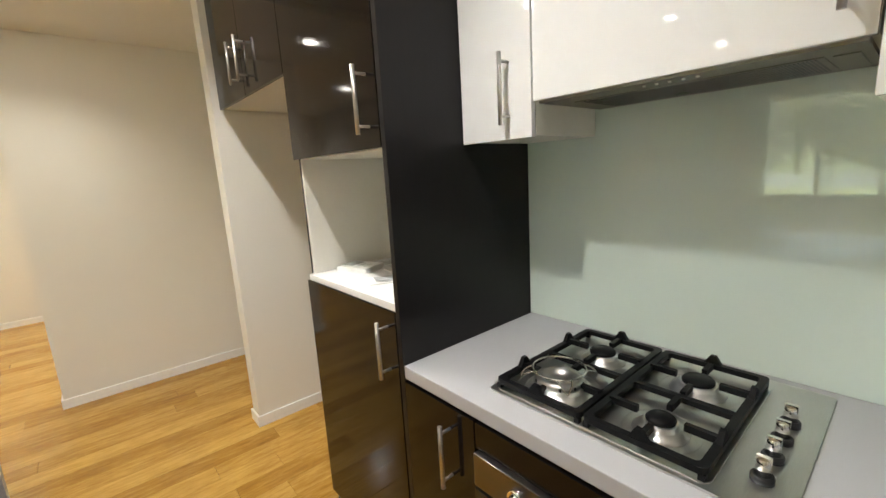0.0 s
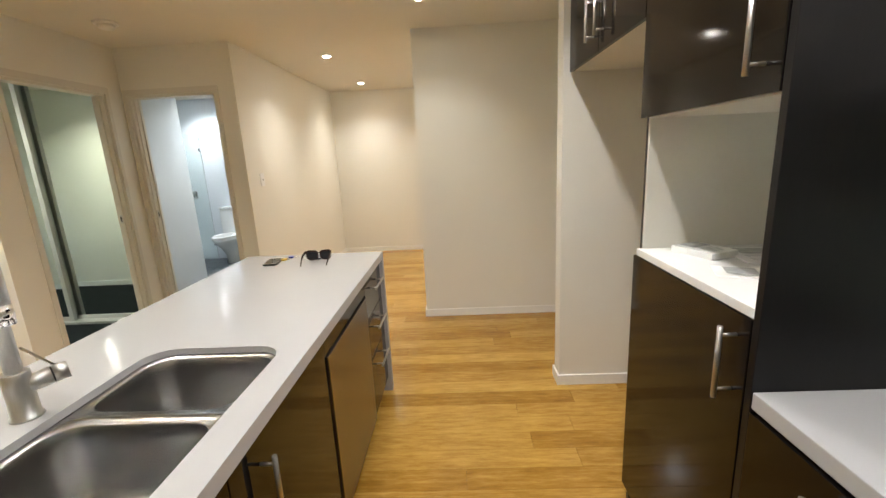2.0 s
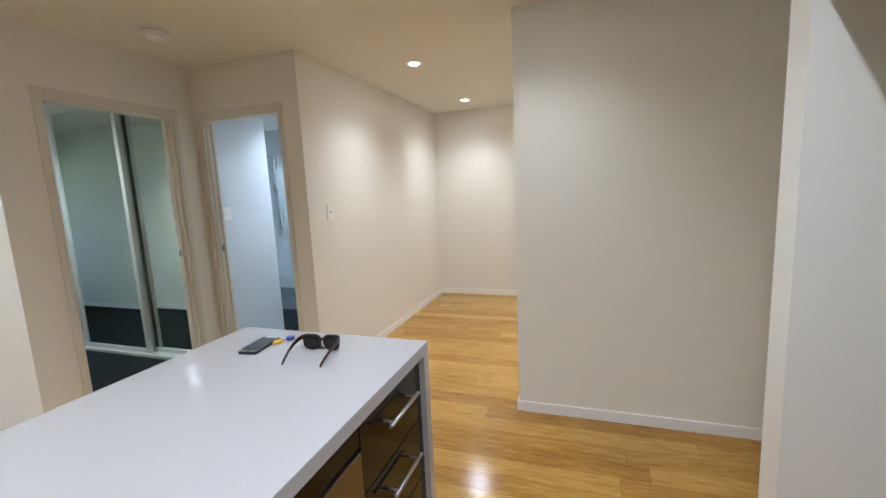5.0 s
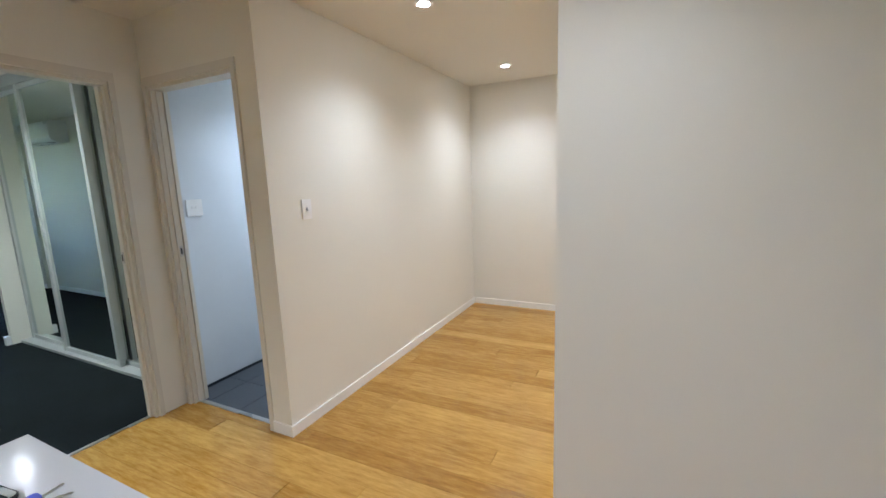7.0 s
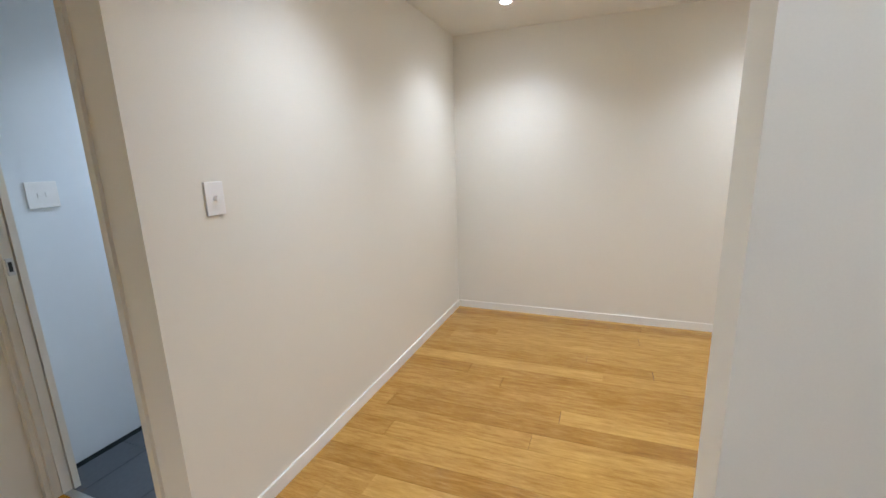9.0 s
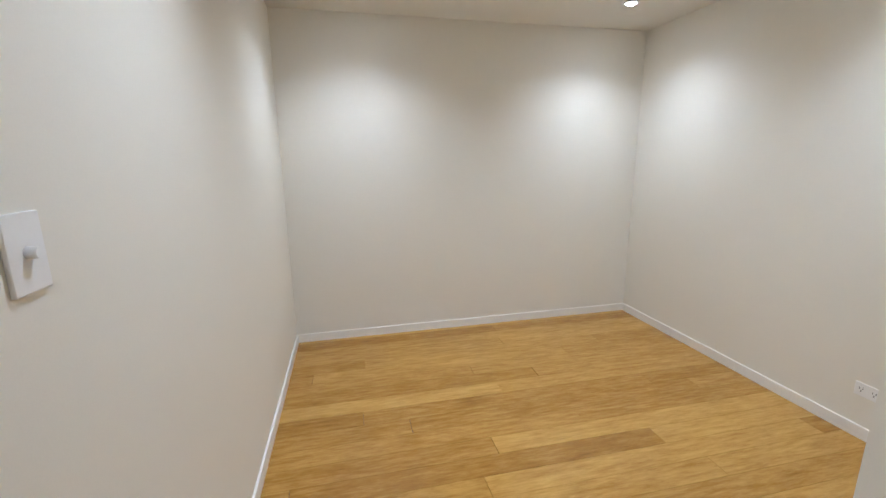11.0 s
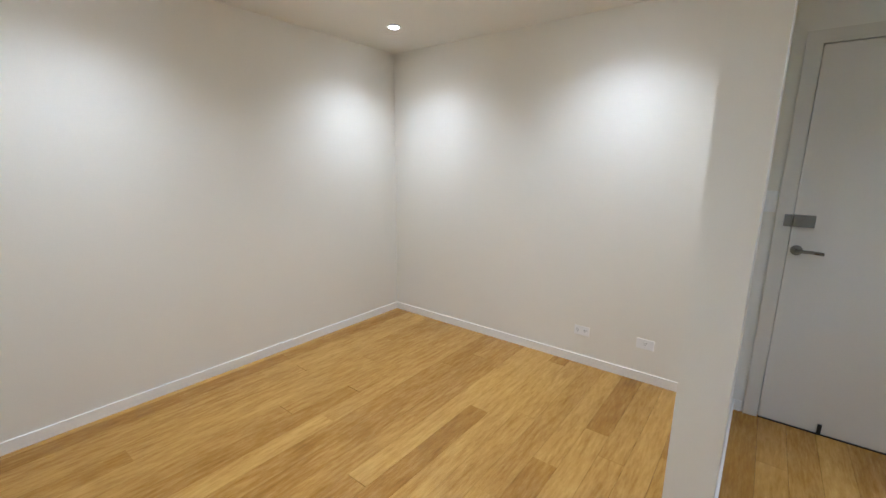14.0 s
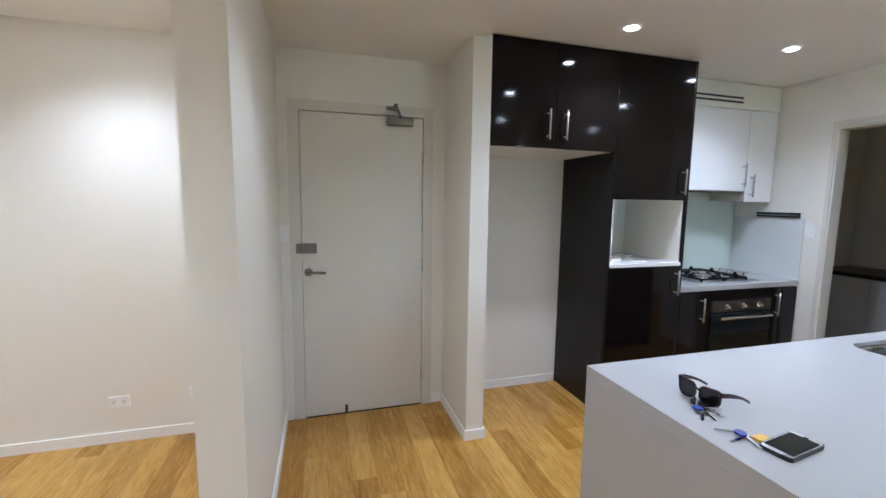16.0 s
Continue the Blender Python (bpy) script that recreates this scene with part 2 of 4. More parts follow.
def lathe(bm, cx, cy, profile, seg=28, smooth=True):
    """A turned shape about a vertical axis from (radius, z) pairs."""
    rings = [[bm.verts.new((cx + r * math.cos(2 * math.pi * i / seg), cy + r * math.sin(2 * math.pi * i / seg), z)) for i in range(seg)] for r, z in profile]
    for a, b in zip(rings, rings[1:]):
        for i in range(seg):
            f = bm.faces.new((a[i], a[(i + 1) % seg], b[(i + 1) % seg], b[i]))
            f.smooth = smooth
    bm.faces.new(rings[0][::-1])
    bm.faces.new(rings[-1])
    return bm


def rounded(x0, x1, y0, y1, r, seg=6):
    """The outline of a rectangle with round corners, anticlockwise."""
    out = []
    for cx, cy, a in ((x1 - r, y1 - r, 0), (x0 + r, y1 - r, 90), (x0 + r, y0 + r, 180), (x1 - r, y0 + r, 270)):
        out += [(cx + r * math.cos(radians(a + 90 * i / seg)), cy + r * math.sin(radians(a + 90 * i / seg))) for i in range(seg + 1)]
    return out


def slab(bm, outline, z0, z1):
    """A flat plate with the given outline."""
    lo = [bm.verts.new((x, y, z0)) for x, y in outline]
    hi = [bm.verts.new((x, y, z1)) for x, y in outline]
    n = len(lo)
    for i in range(n):
        bm.faces.new((lo[i], lo[(i + 1) % n], hi[(i + 1) % n], hi[i]))
    bm.faces.new(lo[::-1])
    bm.faces.new(hi)
    return bm


def mesh_of(name, bm, material):
    bmesh.ops.recalc_face_normals(bm, faces=bm.faces[:])
    me = bpy.data.meshes.new(name)
    bm.to_mesh(me)
    bm.free()
    me.materials.append(material)
    return me


def thing(name, loc, label, category, group="", kind=""):
    """An Empty at a thing's base."""
    o = new(name)
    o.empty_display_size = 0.1
    o.location = loc
    tagged(o, label, category, group, kind)
    return o


def base_of(o):
    at = Vector((0, 0, 0))
    while o is not None:
        at += o.location
        o = o.parent
    return at


def part(name, bm, material, parent, label=""):
    """One mesh, built in world places, as a part of a thing or of a part."""
    bmesh.ops.translate(bm, verts=bm.verts[:], vec=-base_of(parent))
    o = new(name, mesh_of(name, bm, material))
    o.parent = parent
    return tagged(o, label)


def single(name, bm, material, label="", category="", kind="", group="", base=None):
    """A thing of one mesh."""
    at = Vector(base) if base else Vector((0, 0, 0))
    bmesh.ops.translate(bm, verts=bm.verts[:], vec=-at)
    o = new(name, mesh_of(name, bm, material))
    o.location = at
    return tagged(o, label, category, group, kind)


def structure(name, bm, material, label=""):
    return single(name, bm, material, label, kind="structure")


# ---- structure ----
structure("wall_study_west", boxes(bmesh.new(), (-2.055, -1.955, 3.695, 6.43, -0.1, CEIL)), PAINT, "off-white painted plaster wall of the study")
structure("wall_study_north", boxes(bmesh.new(), (-2.055, 1.10, 6.43, 6.53, -0.1, CEIL)), PAINT, "off-white painted plaster end wall")
structure("wall_east", boxes(bmesh.new(), (1.0, 1.10, 2.464, 2.61, -0.1, CEIL), (1.0, 1.10, 3.455, 6.43, -0.1, CEIL), (1.0, 1.10, 2.61, 3.455, 2.08, CEIL)), PAINT, "off-white painted wall with the entry door in it")
structure("wall_divider", boxes(bmesh.new(), (-0.455, 1.0, 3.568, 3.713, -0.1, CEIL)), PAINT, "off-white painted wall between entry and study")
structure("wall_stub", boxes(bmesh.new(), (0.457, 1.10, 2.349, 2.464, -0.1, CEIL), (0.457, 1.10, 2.349, 2.3715, CEIL, KCEIL)), PAINT, "off-white painted stub wall beside the fridge recess")
structure("wall_kitchen_east", boxes(bmesh.new(), (1.106, 1.206, -2.1, 2.462, -0.1, KCEIL)), PAINT, "off-white painted kitchen wall")
structure("wall_bathroom", boxes(bmesh.new(), (-3.03, -2.89, 3.595, 3.695, -0.1, CEIL), (-2.122, -1.955, 3.595, 3.695, -0.1, CEIL), (-2.89, -2.122, 3.595, 3.695, 2.065, CEIL)), PAINT, "off-white painted wall with the bathroom doorway")
structure("wall_bedroom_east", boxes(bmesh.new(), (-3.03, -2.93, 2.48, 2.60, -0.1, CEIL), (-3.03, -2.93, 3.415, 3.595, -0.1, CEIL), (-3.03, -2.93, 2.60, 3.415, 2.065, CEIL)), PAINT, "off-white painted wall with the bedroom doorway")
structure("wall_living_north", boxes(bmesh.new(), (-9.2, -2.93, 2.372, 2.48, -0.1, KCEIL)), PAINT, "off-white painted living room wall")
structure("wall_kitchen_south", boxes(bmesh.new(), (0.352, 1.106, -0.50, -0.40, -0.1, KCEIL), (-0.80, -0.42, -0.50, -0.40, -0.1, KCEIL), (-0.42, 0.352, -0.50, -0.40, 2.09, KCEIL)), PAINT, "off-white painted wall with the laundry doorway")
structure("wall_laundry", boxes(bmesh.new(), (-0.80, 1.106, -2.2, -2.1, -0.1, KCEIL), (-0.90, -0.80, -2.2, -0.40, -0.1, KCEIL)), PAINT, "plain wall behind the laundry")
structure("wall_living_south", boxes(bmesh.new(), (-6.1, -0.90, -2.3, -2.2, -0.1, KCEIL)), PAINT, "plain living room wall")
structure("wall_living_west", boxes(bmesh.new(), (-6.1, -6.0, -2.2, -0.10, -0.1, KCEIL), (-6.1, -6.0, 1.6, 2.372, -0.1, KCEIL), (-6.1, -6.0, -0.10, 1.6, -0.1, 0.74), (-6.1, -6.0, -0.10, 1.6, 2.26, KCEIL)), PAINT, "living room wall with a wide window")
structure("wall_bedroom_west", boxes(bmesh.new(), (-9.2, -9.1, 2.48, 3.4, -0.1, CEIL), (-9.2, -9.1, 4.9, 5.3, -0.1, CEIL), (-9.2, -9.1, 3.4, 4.9, -0.1, 0.9), (-9.2, -9.1, 3.4, 4.9, 2.2, CEIL)), PAINT, "bedroom wall with a window")
structure("wall_bedroom_north", boxes(bmesh.new(), (-9.2, -5.72, 5.3, 5.4, -0.1, CEIL), (-5.72, -5.66, 3.60, 5.3, -0.1, CEIL)), PAINT, "plain bedroom wall")
structure("wall_bedroom_nib", boxes(bmesh.new(), (-9.1, -8.42, 2.48, 2.61, 0.0, CEIL)), PAINT, "off-white painted nib on the bedroom wall")
structure("wall_wardrobe_back", boxes(bmesh.new(), (-5.66, -3.13, 4.38, 4.46, -0.1, CEIL)), PAINT, "plain wardrobe back wall")
structure("wall_bathroom_west", boxes(bmesh.new(), (-3.13, -3.03, 3.695, 4.46, -0.1, CEIL), (-5.3, -5.2, 4.46, 6.48, -0.1, CEIL)), BATHTILE, "white glazed bathroom wall")
structure("wall_bathroom_north", boxes(bmesh.new(), (-5.2, -2.055, 6.38, 6.48, -0.1, CEIL)), BATHTILE, "white glazed bathroom end wall")
structure("wall_bathroom_south", boxes(bmesh.new(), (-5.2, -3.13, 4.462, 4.56, -0.1, CEIL)), BATHTILE, "white glazed bathroom wall")
# unseen backing box, added behind the entry door to block sun at its gaps
structure("wall_corridor", boxes(bmesh.new(), (1.36, 1.44, 2.3, 3.8, -0.1, CEIL), (1.101, 1.36, 2.3, 2.38, -0.1, CEIL), (1.101, 1.36, 3.72, 3.8, -0.1, CEIL), (1.101, 1.36, 2.38, 3.72, 2.30, CEIL), (1.101, 1.36, 2.38, 3.72, -0.1, -0.012)), PAINT, "unseen box added outside the entry door to keep sun out of its gaps")
structure("ceiling", boxes(bmesh.new(), (-9.2, 1.206, 2.375, 6.53, CEIL, 2.62)), CEILING, "flat off-white plasterboard ceiling")
structure("ceiling_living", boxes(bmesh.new(), (-6.1, 1.206, -2.3, 2.3715, KCEIL, 2.62)), CEILING, "off-white plasterboard ceiling over kitchen and living room")
structure("floor", boxes(bmesh.new(), (-6.0, 1.206, -2.2, 6.43, -0.12, -0.012)), GAP, "honey-coloured strand bamboo board floor")
structure("floor_bedroom", boxes(bmesh.new(), (-9.1, -2.99, 2.48, 5.3, -0.011, 0.004)), CARPET, "charcoal cut-pile carpet")
structure("floor_bathroom", boxes(bmesh.new(), (-5.2, -2.055, 3.66, 6.38, -0.0105, -0.004)), GROUT, "dark tiled bathroom floor")
structure("ground", boxes(bmesh.new(), (-900, 600, -700, 700, -0.9, -0.6)), GRASS, "green lawn outside the windows")


def skirting(rows, label="white painted timber skirting board"):
    """Skirting boards with a small chamfer along the top."""
    bm = bmesh.new()
    for x0, x1, y0, y1 in rows:
        boxes(bm, (x0, x1, y0, y1, 0.0, 0.066))
    top = [e for e in bm.edges if all(v.co.z > 0.05 for v in e.verts)]
    bmesh.ops.bevel(bm, geom=top, offset=0.003, segments=2, profile=0.5, affect="EDGES")
    structure("baseboard", bm, TRIM, label)


S = 0.012
skirting([(-1.955, -1.955 + S, 3.595 - S, 6.43)])
skirting([(-1.955 + S, 1.0, 6.43 - S, 6.43)])
skirting([(1.0 - S, 1.0, 3.713 + S, 6.43 - S)])
skirting([(-0.455, 1.0, 3.713, 3.713 + S)])
skirting([(-0.455 - S, -0.455, 3.568 - S, 3.713 + S)])
skirting([(-0.455, 1.0, 3.568 - S, 3.568)])
skirting([(0.457 - S, 0.457, 2.349 - S, 2.464 + S)])
skirting([(0.457, 1.106, 2.349 - S, 2.349)])
skirting([(0.457, 1.0, 2.464, 2.464 + S)])
skirting([(1.106 - S, 1.106, 1.45, 2.349 - S)])
skirting([(1.0 - S, 1.0, 3.52, 3.568 - S)])
skirting([(1.0 - S, 1.0, 2.464 + S, 2.555)])
skirting([(-2.097, -1.955, 3.595 - S, 3.595)])
skirting([(-6.0, -2.93, 2.372 - S, 2.372)])
skirting([(-2.93, -2.93 + S, 2.372 - S, 2.572)])
skirting([(-8.42 + S, -3.03, 2.48, 2.48 + S)])
skirting([(-8.42, -8.42 + S, 2.48, 2.61 + S)])
skirting([(-9.1, -8.42, 2.61, 2.61 + S)])


def doorframe(name, rows, label):
    structure(name, boxes(bmesh.new(), *rows), DOORPAINT, label)


# jambs and architraves
doorframe("trim_bathroom", [(-2.865, -2.847, 3.666, 3.69, 0, 2.038), (-2.89, -2.865, 3.60, 3.69, 0, 2.038), (-2.147, -2.122, 3.60, 3.69, 0, 2.038), (-2.89, -2.122, 3.60, 3.69, 2.038, 2.065), (-2.915, -2.885, 3.583, 3.60, 0, 2.105), (-2.127, -2.097, 3.583, 3.60, 0, 2.105), (-2.885, -2.127, 3.583, 3.60, 2.058, 2.105)], "white painted frame of the bathroom doorway")
doorframe("trim_bedroom", [(-3.025, -2.935, 2.60, 2.625, 0, 2.038), (-3.025, -2.935, 3.39, 3.415, 0, 2.038), (-3.025, -2.935, 2.60, 3.415, 2.038, 2.065), (-2.935, -2.918, 2.575, 2.605, 0, 2.105), (-2.935, -2.918, 3.41, 3.44, 0, 2.105), (-2.935, -2.918, 2.605, 3.41, 2.058, 2.105)], "white painted frame of the bedroom doorway")
doorframe("trim_entry", [(0.985, 1.10, 2.61, 2.625, 0, 2.065), (0.985, 1.10, 3.44, 3.455, 0, 2.065), (0.985, 1.10, 2.61, 3.455, 2.065, 2.08), (0.982, 0.999, 2.555, 2.61, 0, 2.13), (0.982, 0.999, 3.455, 3.51, 0, 2.13), (0.982, 0.999, 2.61, 3.455, 2.08, 2.13)], "white painted frame of the entry door")
doorframe("trim_laundry", [(0.332, 0.352, -0.50, -0.395, 0, 2.07), (-0.42, -0.40, -0.50, -0.395, 0, 2.07), (-0.42, 0.352, -0.50, -0.395, 2.07, 2.09), (0.345, 0.372, -0.399, -0.383, 0, 2.13), (-0.46, -0.413, -0.399, -0.383, 0, 2.13), (-0.413, 0.345, -0.399, -0.383, 2.083, 2.13)], "white painted frame of the laundry doorway")

# ---- downlights ----
def downlight(x, y, z, watts, lens, color, label):
    d = thing("downlight", (x, y, z), label, "downlight", "recessed ceiling downlights")
    bm = bmesh.new()
    lathe(bm, x, y, [(0.034, z - 0.001), (0.034, z - 0.006), (0.050, z - 0.007), (0.054, z - 0.004), (0.054, z + 0.0)], 28)
    part("trim_ring", bm, WHITEPLASTIC, d)
    part("lens", lathe(bmesh.new(), x, y, [(0.0335, z - 0.0062), (0.031, z - 0.0078), (0.015, z - 0.0086), (0.002, z - 0.0088)], 24), lens, d, "glowing frosted lens")
    downlight_lamp(x, y, z - 0.02, watts, color)


for x, y in ((-1.345, 4.28), (-1.355, 5.82), (0.44, 5.88), (0.46, 4.35), (-0.33, 2.91)):
    downlight(x, y, CEIL, SPOT_W * (0.98 if y > 4 else 0.68), LENS, WARM, "small round white recessed LED downlight, switched on")
downlight(-4.30, 3.12, CEIL, SPOT_W * 2.4, LENS, (0.90, 0.95, 0.85), "small round white recessed LED downlight in the bedroom, switched on")
downlight(-3.84, 6.00, CEIL, SPOT_W * 1.7, BATHLENS, (0.84, 0.93, 1.0), "small round recessed cool LED downlight in the bathroom, switched on")
downlight(-2.55, 4.75, CEIL, SPOT_W * 1.75, BATHLENS, (0.84, 0.93, 1.0), "small round recessed cool LED downlight in the bathroom, switched on")
for x, y, f in ((0.18, 1.63, 1.1), (0.13, 0.47, 1.15), (-0.70, 1.66, 0.5), (-0.78, 0.38, 0.42), (-1.85, 1.23, 0.8), (-3.07, 1.24, 1.25), (-2.04, -0.20, 0.8), (-3.84, -0.06, 1.4)):
    downlight(x, y, KCEIL, SPOT_W * f, LENS, COOL if x > 0 else WARM, "small round recessed LED downlight over kitchen and living room, lit")

# smoke alarm
alarm = thing("smoke_alarm", (-2.48, 3.0, CEIL), "round white plastic smoke alarm on the ceiling", "smoke alarm")
part("base", lathe(bmesh.new(), -2.48, 3.0, [(0.075, CEIL), (0.075, CEIL - 0.012), (0.068, CEIL - 0.016), (0.06, CEIL - 0.017)], 36), WHITEPLASTIC, alarm)
part("cap", lathe(bmesh.new(), -2.48, 3.0, [(0.052, CEIL - 0.017), (0.050, CEIL - 0.034), (0.040, CEIL - 0.042), (0.006, CEIL - 0.044)], 32), WHITEPLASTIC, alarm)
part("test_button", lathe(bmesh.new(), -2.46, 3.02, [(0.010, CEIL - 0.042), (0.010, CEIL - 0.047), (0.008, CEIL - 0.048)], 16), WHITEPLASTIC, alarm)


# ---- kitchen ----
def bar_handle(door, a, b, out, r=0.006):
    """A round bar handle on two short posts: a and b are the bar's ends, out the way back to the door."""
    a, b, out = Vector(a), Vector(b), Vector(out)
    bm = bmesh.new()
    rod(bm, a, b, r, seg=12)
    for k in (0.12, 0.88):
        c = a.lerp(b, k)
        rod(bm, c, c + out, r * 0.7, seg=10)
    return part("handle", bm, NICKEL, door, "satin nickel bar handle")


FX = 0.490   # front face of the tall and base units
pantry = thing("pantry_cabinet", (0.8, 1.11, 0), "tall dark brown gloss pantry cabinet with an open microwave niche", "cabinet")
part("side_panel", box(FX + 0.002, 1.102, 0.805, 0.825, 0.0, 2.475, bevel=0.001), DARKSIDE, pantry, "satin black-brown side panel")
part("side_panel", box(FX + 0.022, 1.102, 1.420, 1.440, 0.0, 2.475, bevel=0.001), DARKSIDE, pantry, "satin black-brown side panel")
part("lower_carcass", box(FX + 0.022, 1.10, 0.826, 1.419, 0.10, 1.060), DARKSIDE, pantry)
part("upper_carcass", box(FX + 0.022, 1.10, 0.826, 1.419, 1.545, 2.475), DARKSIDE, pantry)
for name, b in (("niche_side", (FX + 0.02, 1.10, 0.826, 0.836, 1.085, 1.535)), ("niche_side", (FX + 0.02, 1.10, 1.409, 1.419, 1.085, 1.535)), ("niche_back", (1.085, 1.10, 0.836, 1.409, 1.085, 1.535)), ("niche_top", (FX + 0.02, 1.085, 0.836, 1.409, 1.525, 1.535))):
    part(name, box(*b), CREAM, pantry, "white melamine niche lining")
part("niche_shelf", box(FX + 0.002, 1.10, 0.826, 1.419, 1.061, 1.085, bevel=0.0015), WHITEGLOSS, pantry, "white shelf")
lower = part("lower_door", box(FX, FX + 0.018, 0.828, 1.438, 0.10, 1.058, bevel=0.0015), DARK, pantry, "dark brown gloss door")
bar_handle(lower, (0.452, 0.87, 0.848), (0.452, 0.87, 1.028), (0.04, 0, 0))
upper = part("upper_door", box(FX, FX + 0.018, 0.828, 1.438, 1.528, 2.472, bevel=0.0015), DARK, pantry, "dark brown gloss door")
bar_handle(upper, (0.452, 0.875, 1.565), (0.452, 0.875, 1.745), (0.04, 0, 0))
part("kickboard", box(FX + 0.04, FX + 0.056, 0.826, 1.438, 0.0, 0.098), DARKSIDE, pantry)

fridge_top = thing("overhead_cabinet", (0.8, 1.9, 1.84), "dark brown gloss cabinet above the empty fridge recess", "cabinet")
part("carcass", box(FX + 0.022, 1.10, 1.442, 2.344, 1.858, 2.475), DARKSIDE, fridge_top)
part("underside", box(FX + 0.02, 1.10, 1.442, 2.344, 1.840, 1.857), CREAM, fridge_top, "cream underside board")
for y0, y1, hy in ((1.442, 1.891, 1.835), (1.894, 2.343, 1.955)):
    d = part("door", box(FX, FX + 0.018, y0, y1, 1.838, 2.472, bevel=0.0015), DARK, fridge_top, "dark brown gloss door")
    bar_handle(d, (0.452, hy, 1.890), (0.452, hy, 2.070), (0.04, 0, 0))

unit = thing("base_cabinet", (0.8, 0.65, 0), "narrow dark brown gloss base cabinet beside the oven", "cabinet", "base cabinets")
part("carcass", box(FX + 0.022, 1.10, 0.515, 0.803, 0.10, 0.858), DARKSIDE, unit)
d = part("door", box(FX, FX + 0.018, 0.517, 0.802, 0.10, 0.852, bevel=0.0015), DARK, unit, "dark brown gloss door")
bar_handle(d, (0.455, 0.607, 0.632), (0.455, 0.607, 0.812), (0.04, 0, 0))
part("kickboard", box(FX + 0.04, FX + 0.056, 0.515, 0.803, 0.0, 0.098), DARKSIDE, unit)
unit = thing("base_cabinet", (0.8, -0.25, 0), "narrow dark brown gloss base cabinet against the end wall", "cabinet", "base cabinets")
part("carcass", box(FX + 0.022, 1.10, -0.384, -0.095, 0.10, 0.858), DARKSIDE, unit)
d = part("door", box(FX, FX + 0.018, -0.383, -0.097, 0.10, 0.852, bevel=0.0015), DARK, unit, "dark brown gloss door")
bar_handle(d, (0.452, -0.145, 0.635), (0.452, -0.145, 0.815), (0.04, 0, 0))
part("kickboard", box(FX + 0.04, FX + 0.056, -0.384, -0.095, 0.0, 0.098), DARKSIDE, unit)

oven = thing("oven", (0.8, 0.21, 0), "built-in stainless steel oven with a dark glass door under the cooktop", "oven")
part("housing", box(FX + 0.02, 1.08, -0.092, 0.512, 0.10, 0.857), DARKSIDE, oven)
part("filler_panel", box(FX, FX + 0.018, -0.092, 0.512, 0.782, 0.852, bevel=0.001), DARK, oven, "dark brown filler strip")
part("filler_panel", box(FX, FX + 0.018, -0.092, 0.512, 0.10, 0.178, bevel=0.001), DARK, oven, "dark brown filler strip")
panel = part("control_panel", box(FX - 0.014, FX + 0.018, -0.088, 0.508, 0.690, 0.778, bevel=0.002), FRONTSTEEL, oven, "brushed steel control panel")
for y in (0.375, 0.21, 0.045):
    bm = bmesh.new()
    rod(bm, (FX - 0.014, y, 0.735), (FX - 0.024, y, 0.735), 0.020, seg=24)
    rod(bm, (FX - 0.024, y, 0.735), (FX - 0.046, y, 0.735), 0.013, 0.011, seg=20)
    part("knob", bm, CHROME, panel, "chrome knob")
od = part("oven_door", box(FX - 0.014, FX + 0.018, -0.088, 0.508, 0.180, 0.682, bevel=0.002), BLACKGLASS, oven, "dark glass oven door")
part("glass", box(FX - 0.018, FX - 0.0135, -0.070, 0.490, 0.215, 0.622, bevel=0.001), BLACKGLASS, od, "dark oven glass")
bm = bmesh.new()
rod(bm, (FX - 0.055, -0.05, 0.652), (FX - 0.055, 0.47, 0.652), 0.010, seg=14)
for y in (-0.02, 0.44):
    rod(bm, (FX - 0.055, y, 0.652), (FX - 0.014, y, 0.652), 0.007, seg=10)
part("handle", bm, CHROME, od, "chrome bar handle")

single("benchtop", box(0.493, 1.102, -0.398, 0.803, 0.860, 0.900, bevel=0.003), STONE, "white engineered stone kitchen benchtop", "benchtop", base=(0.8, 0.2, 0.86))
single("splashback", boxes(bmesh.new(), (1.096, 1.104, -0.388, 0.803, 0.9015, 1.655)), SPLASH, "pale green back-painted glass splashback", "splashback", base=(1.1, 0.2, 0.9))
single("splashback", boxes(bmesh.new(), (0.50, 1.094, -0.399, -0.392, 0.9015, 1.40)), WHITEGLASS, "white back-painted glass side splashback", "splashback", base=(0.8, -0.395, 0.9))

# wall cabinets with the built-in rangehood
UX = 0.775
def wall_unit(y0, y1, z0, hy, hz, label, handle_axis=None):
    u = thing("wall_cabinet", (0.95, (y0 + y1) / 2, z0), label, "cabinet", "white wall cabinets")
    part("carcass", box(UX + 0.021, 1.094, y0 + 0.001, y1 - 0.001, z0 + 0.0045, 2.27), CREAM, u, "cream carcass")
    d = part("door", box(UX, UX + 0.018, y0 + 0.0015, y1 - 0.0015, z0, 2.27, bevel=0.002), WHITEGLOSS, u, "white gloss door")
    bar_handle(d, (UX - 0.036, hy, hz), (UX - 0.036, hy, hz + 0.185), (0.036, 0, 0))
    return u


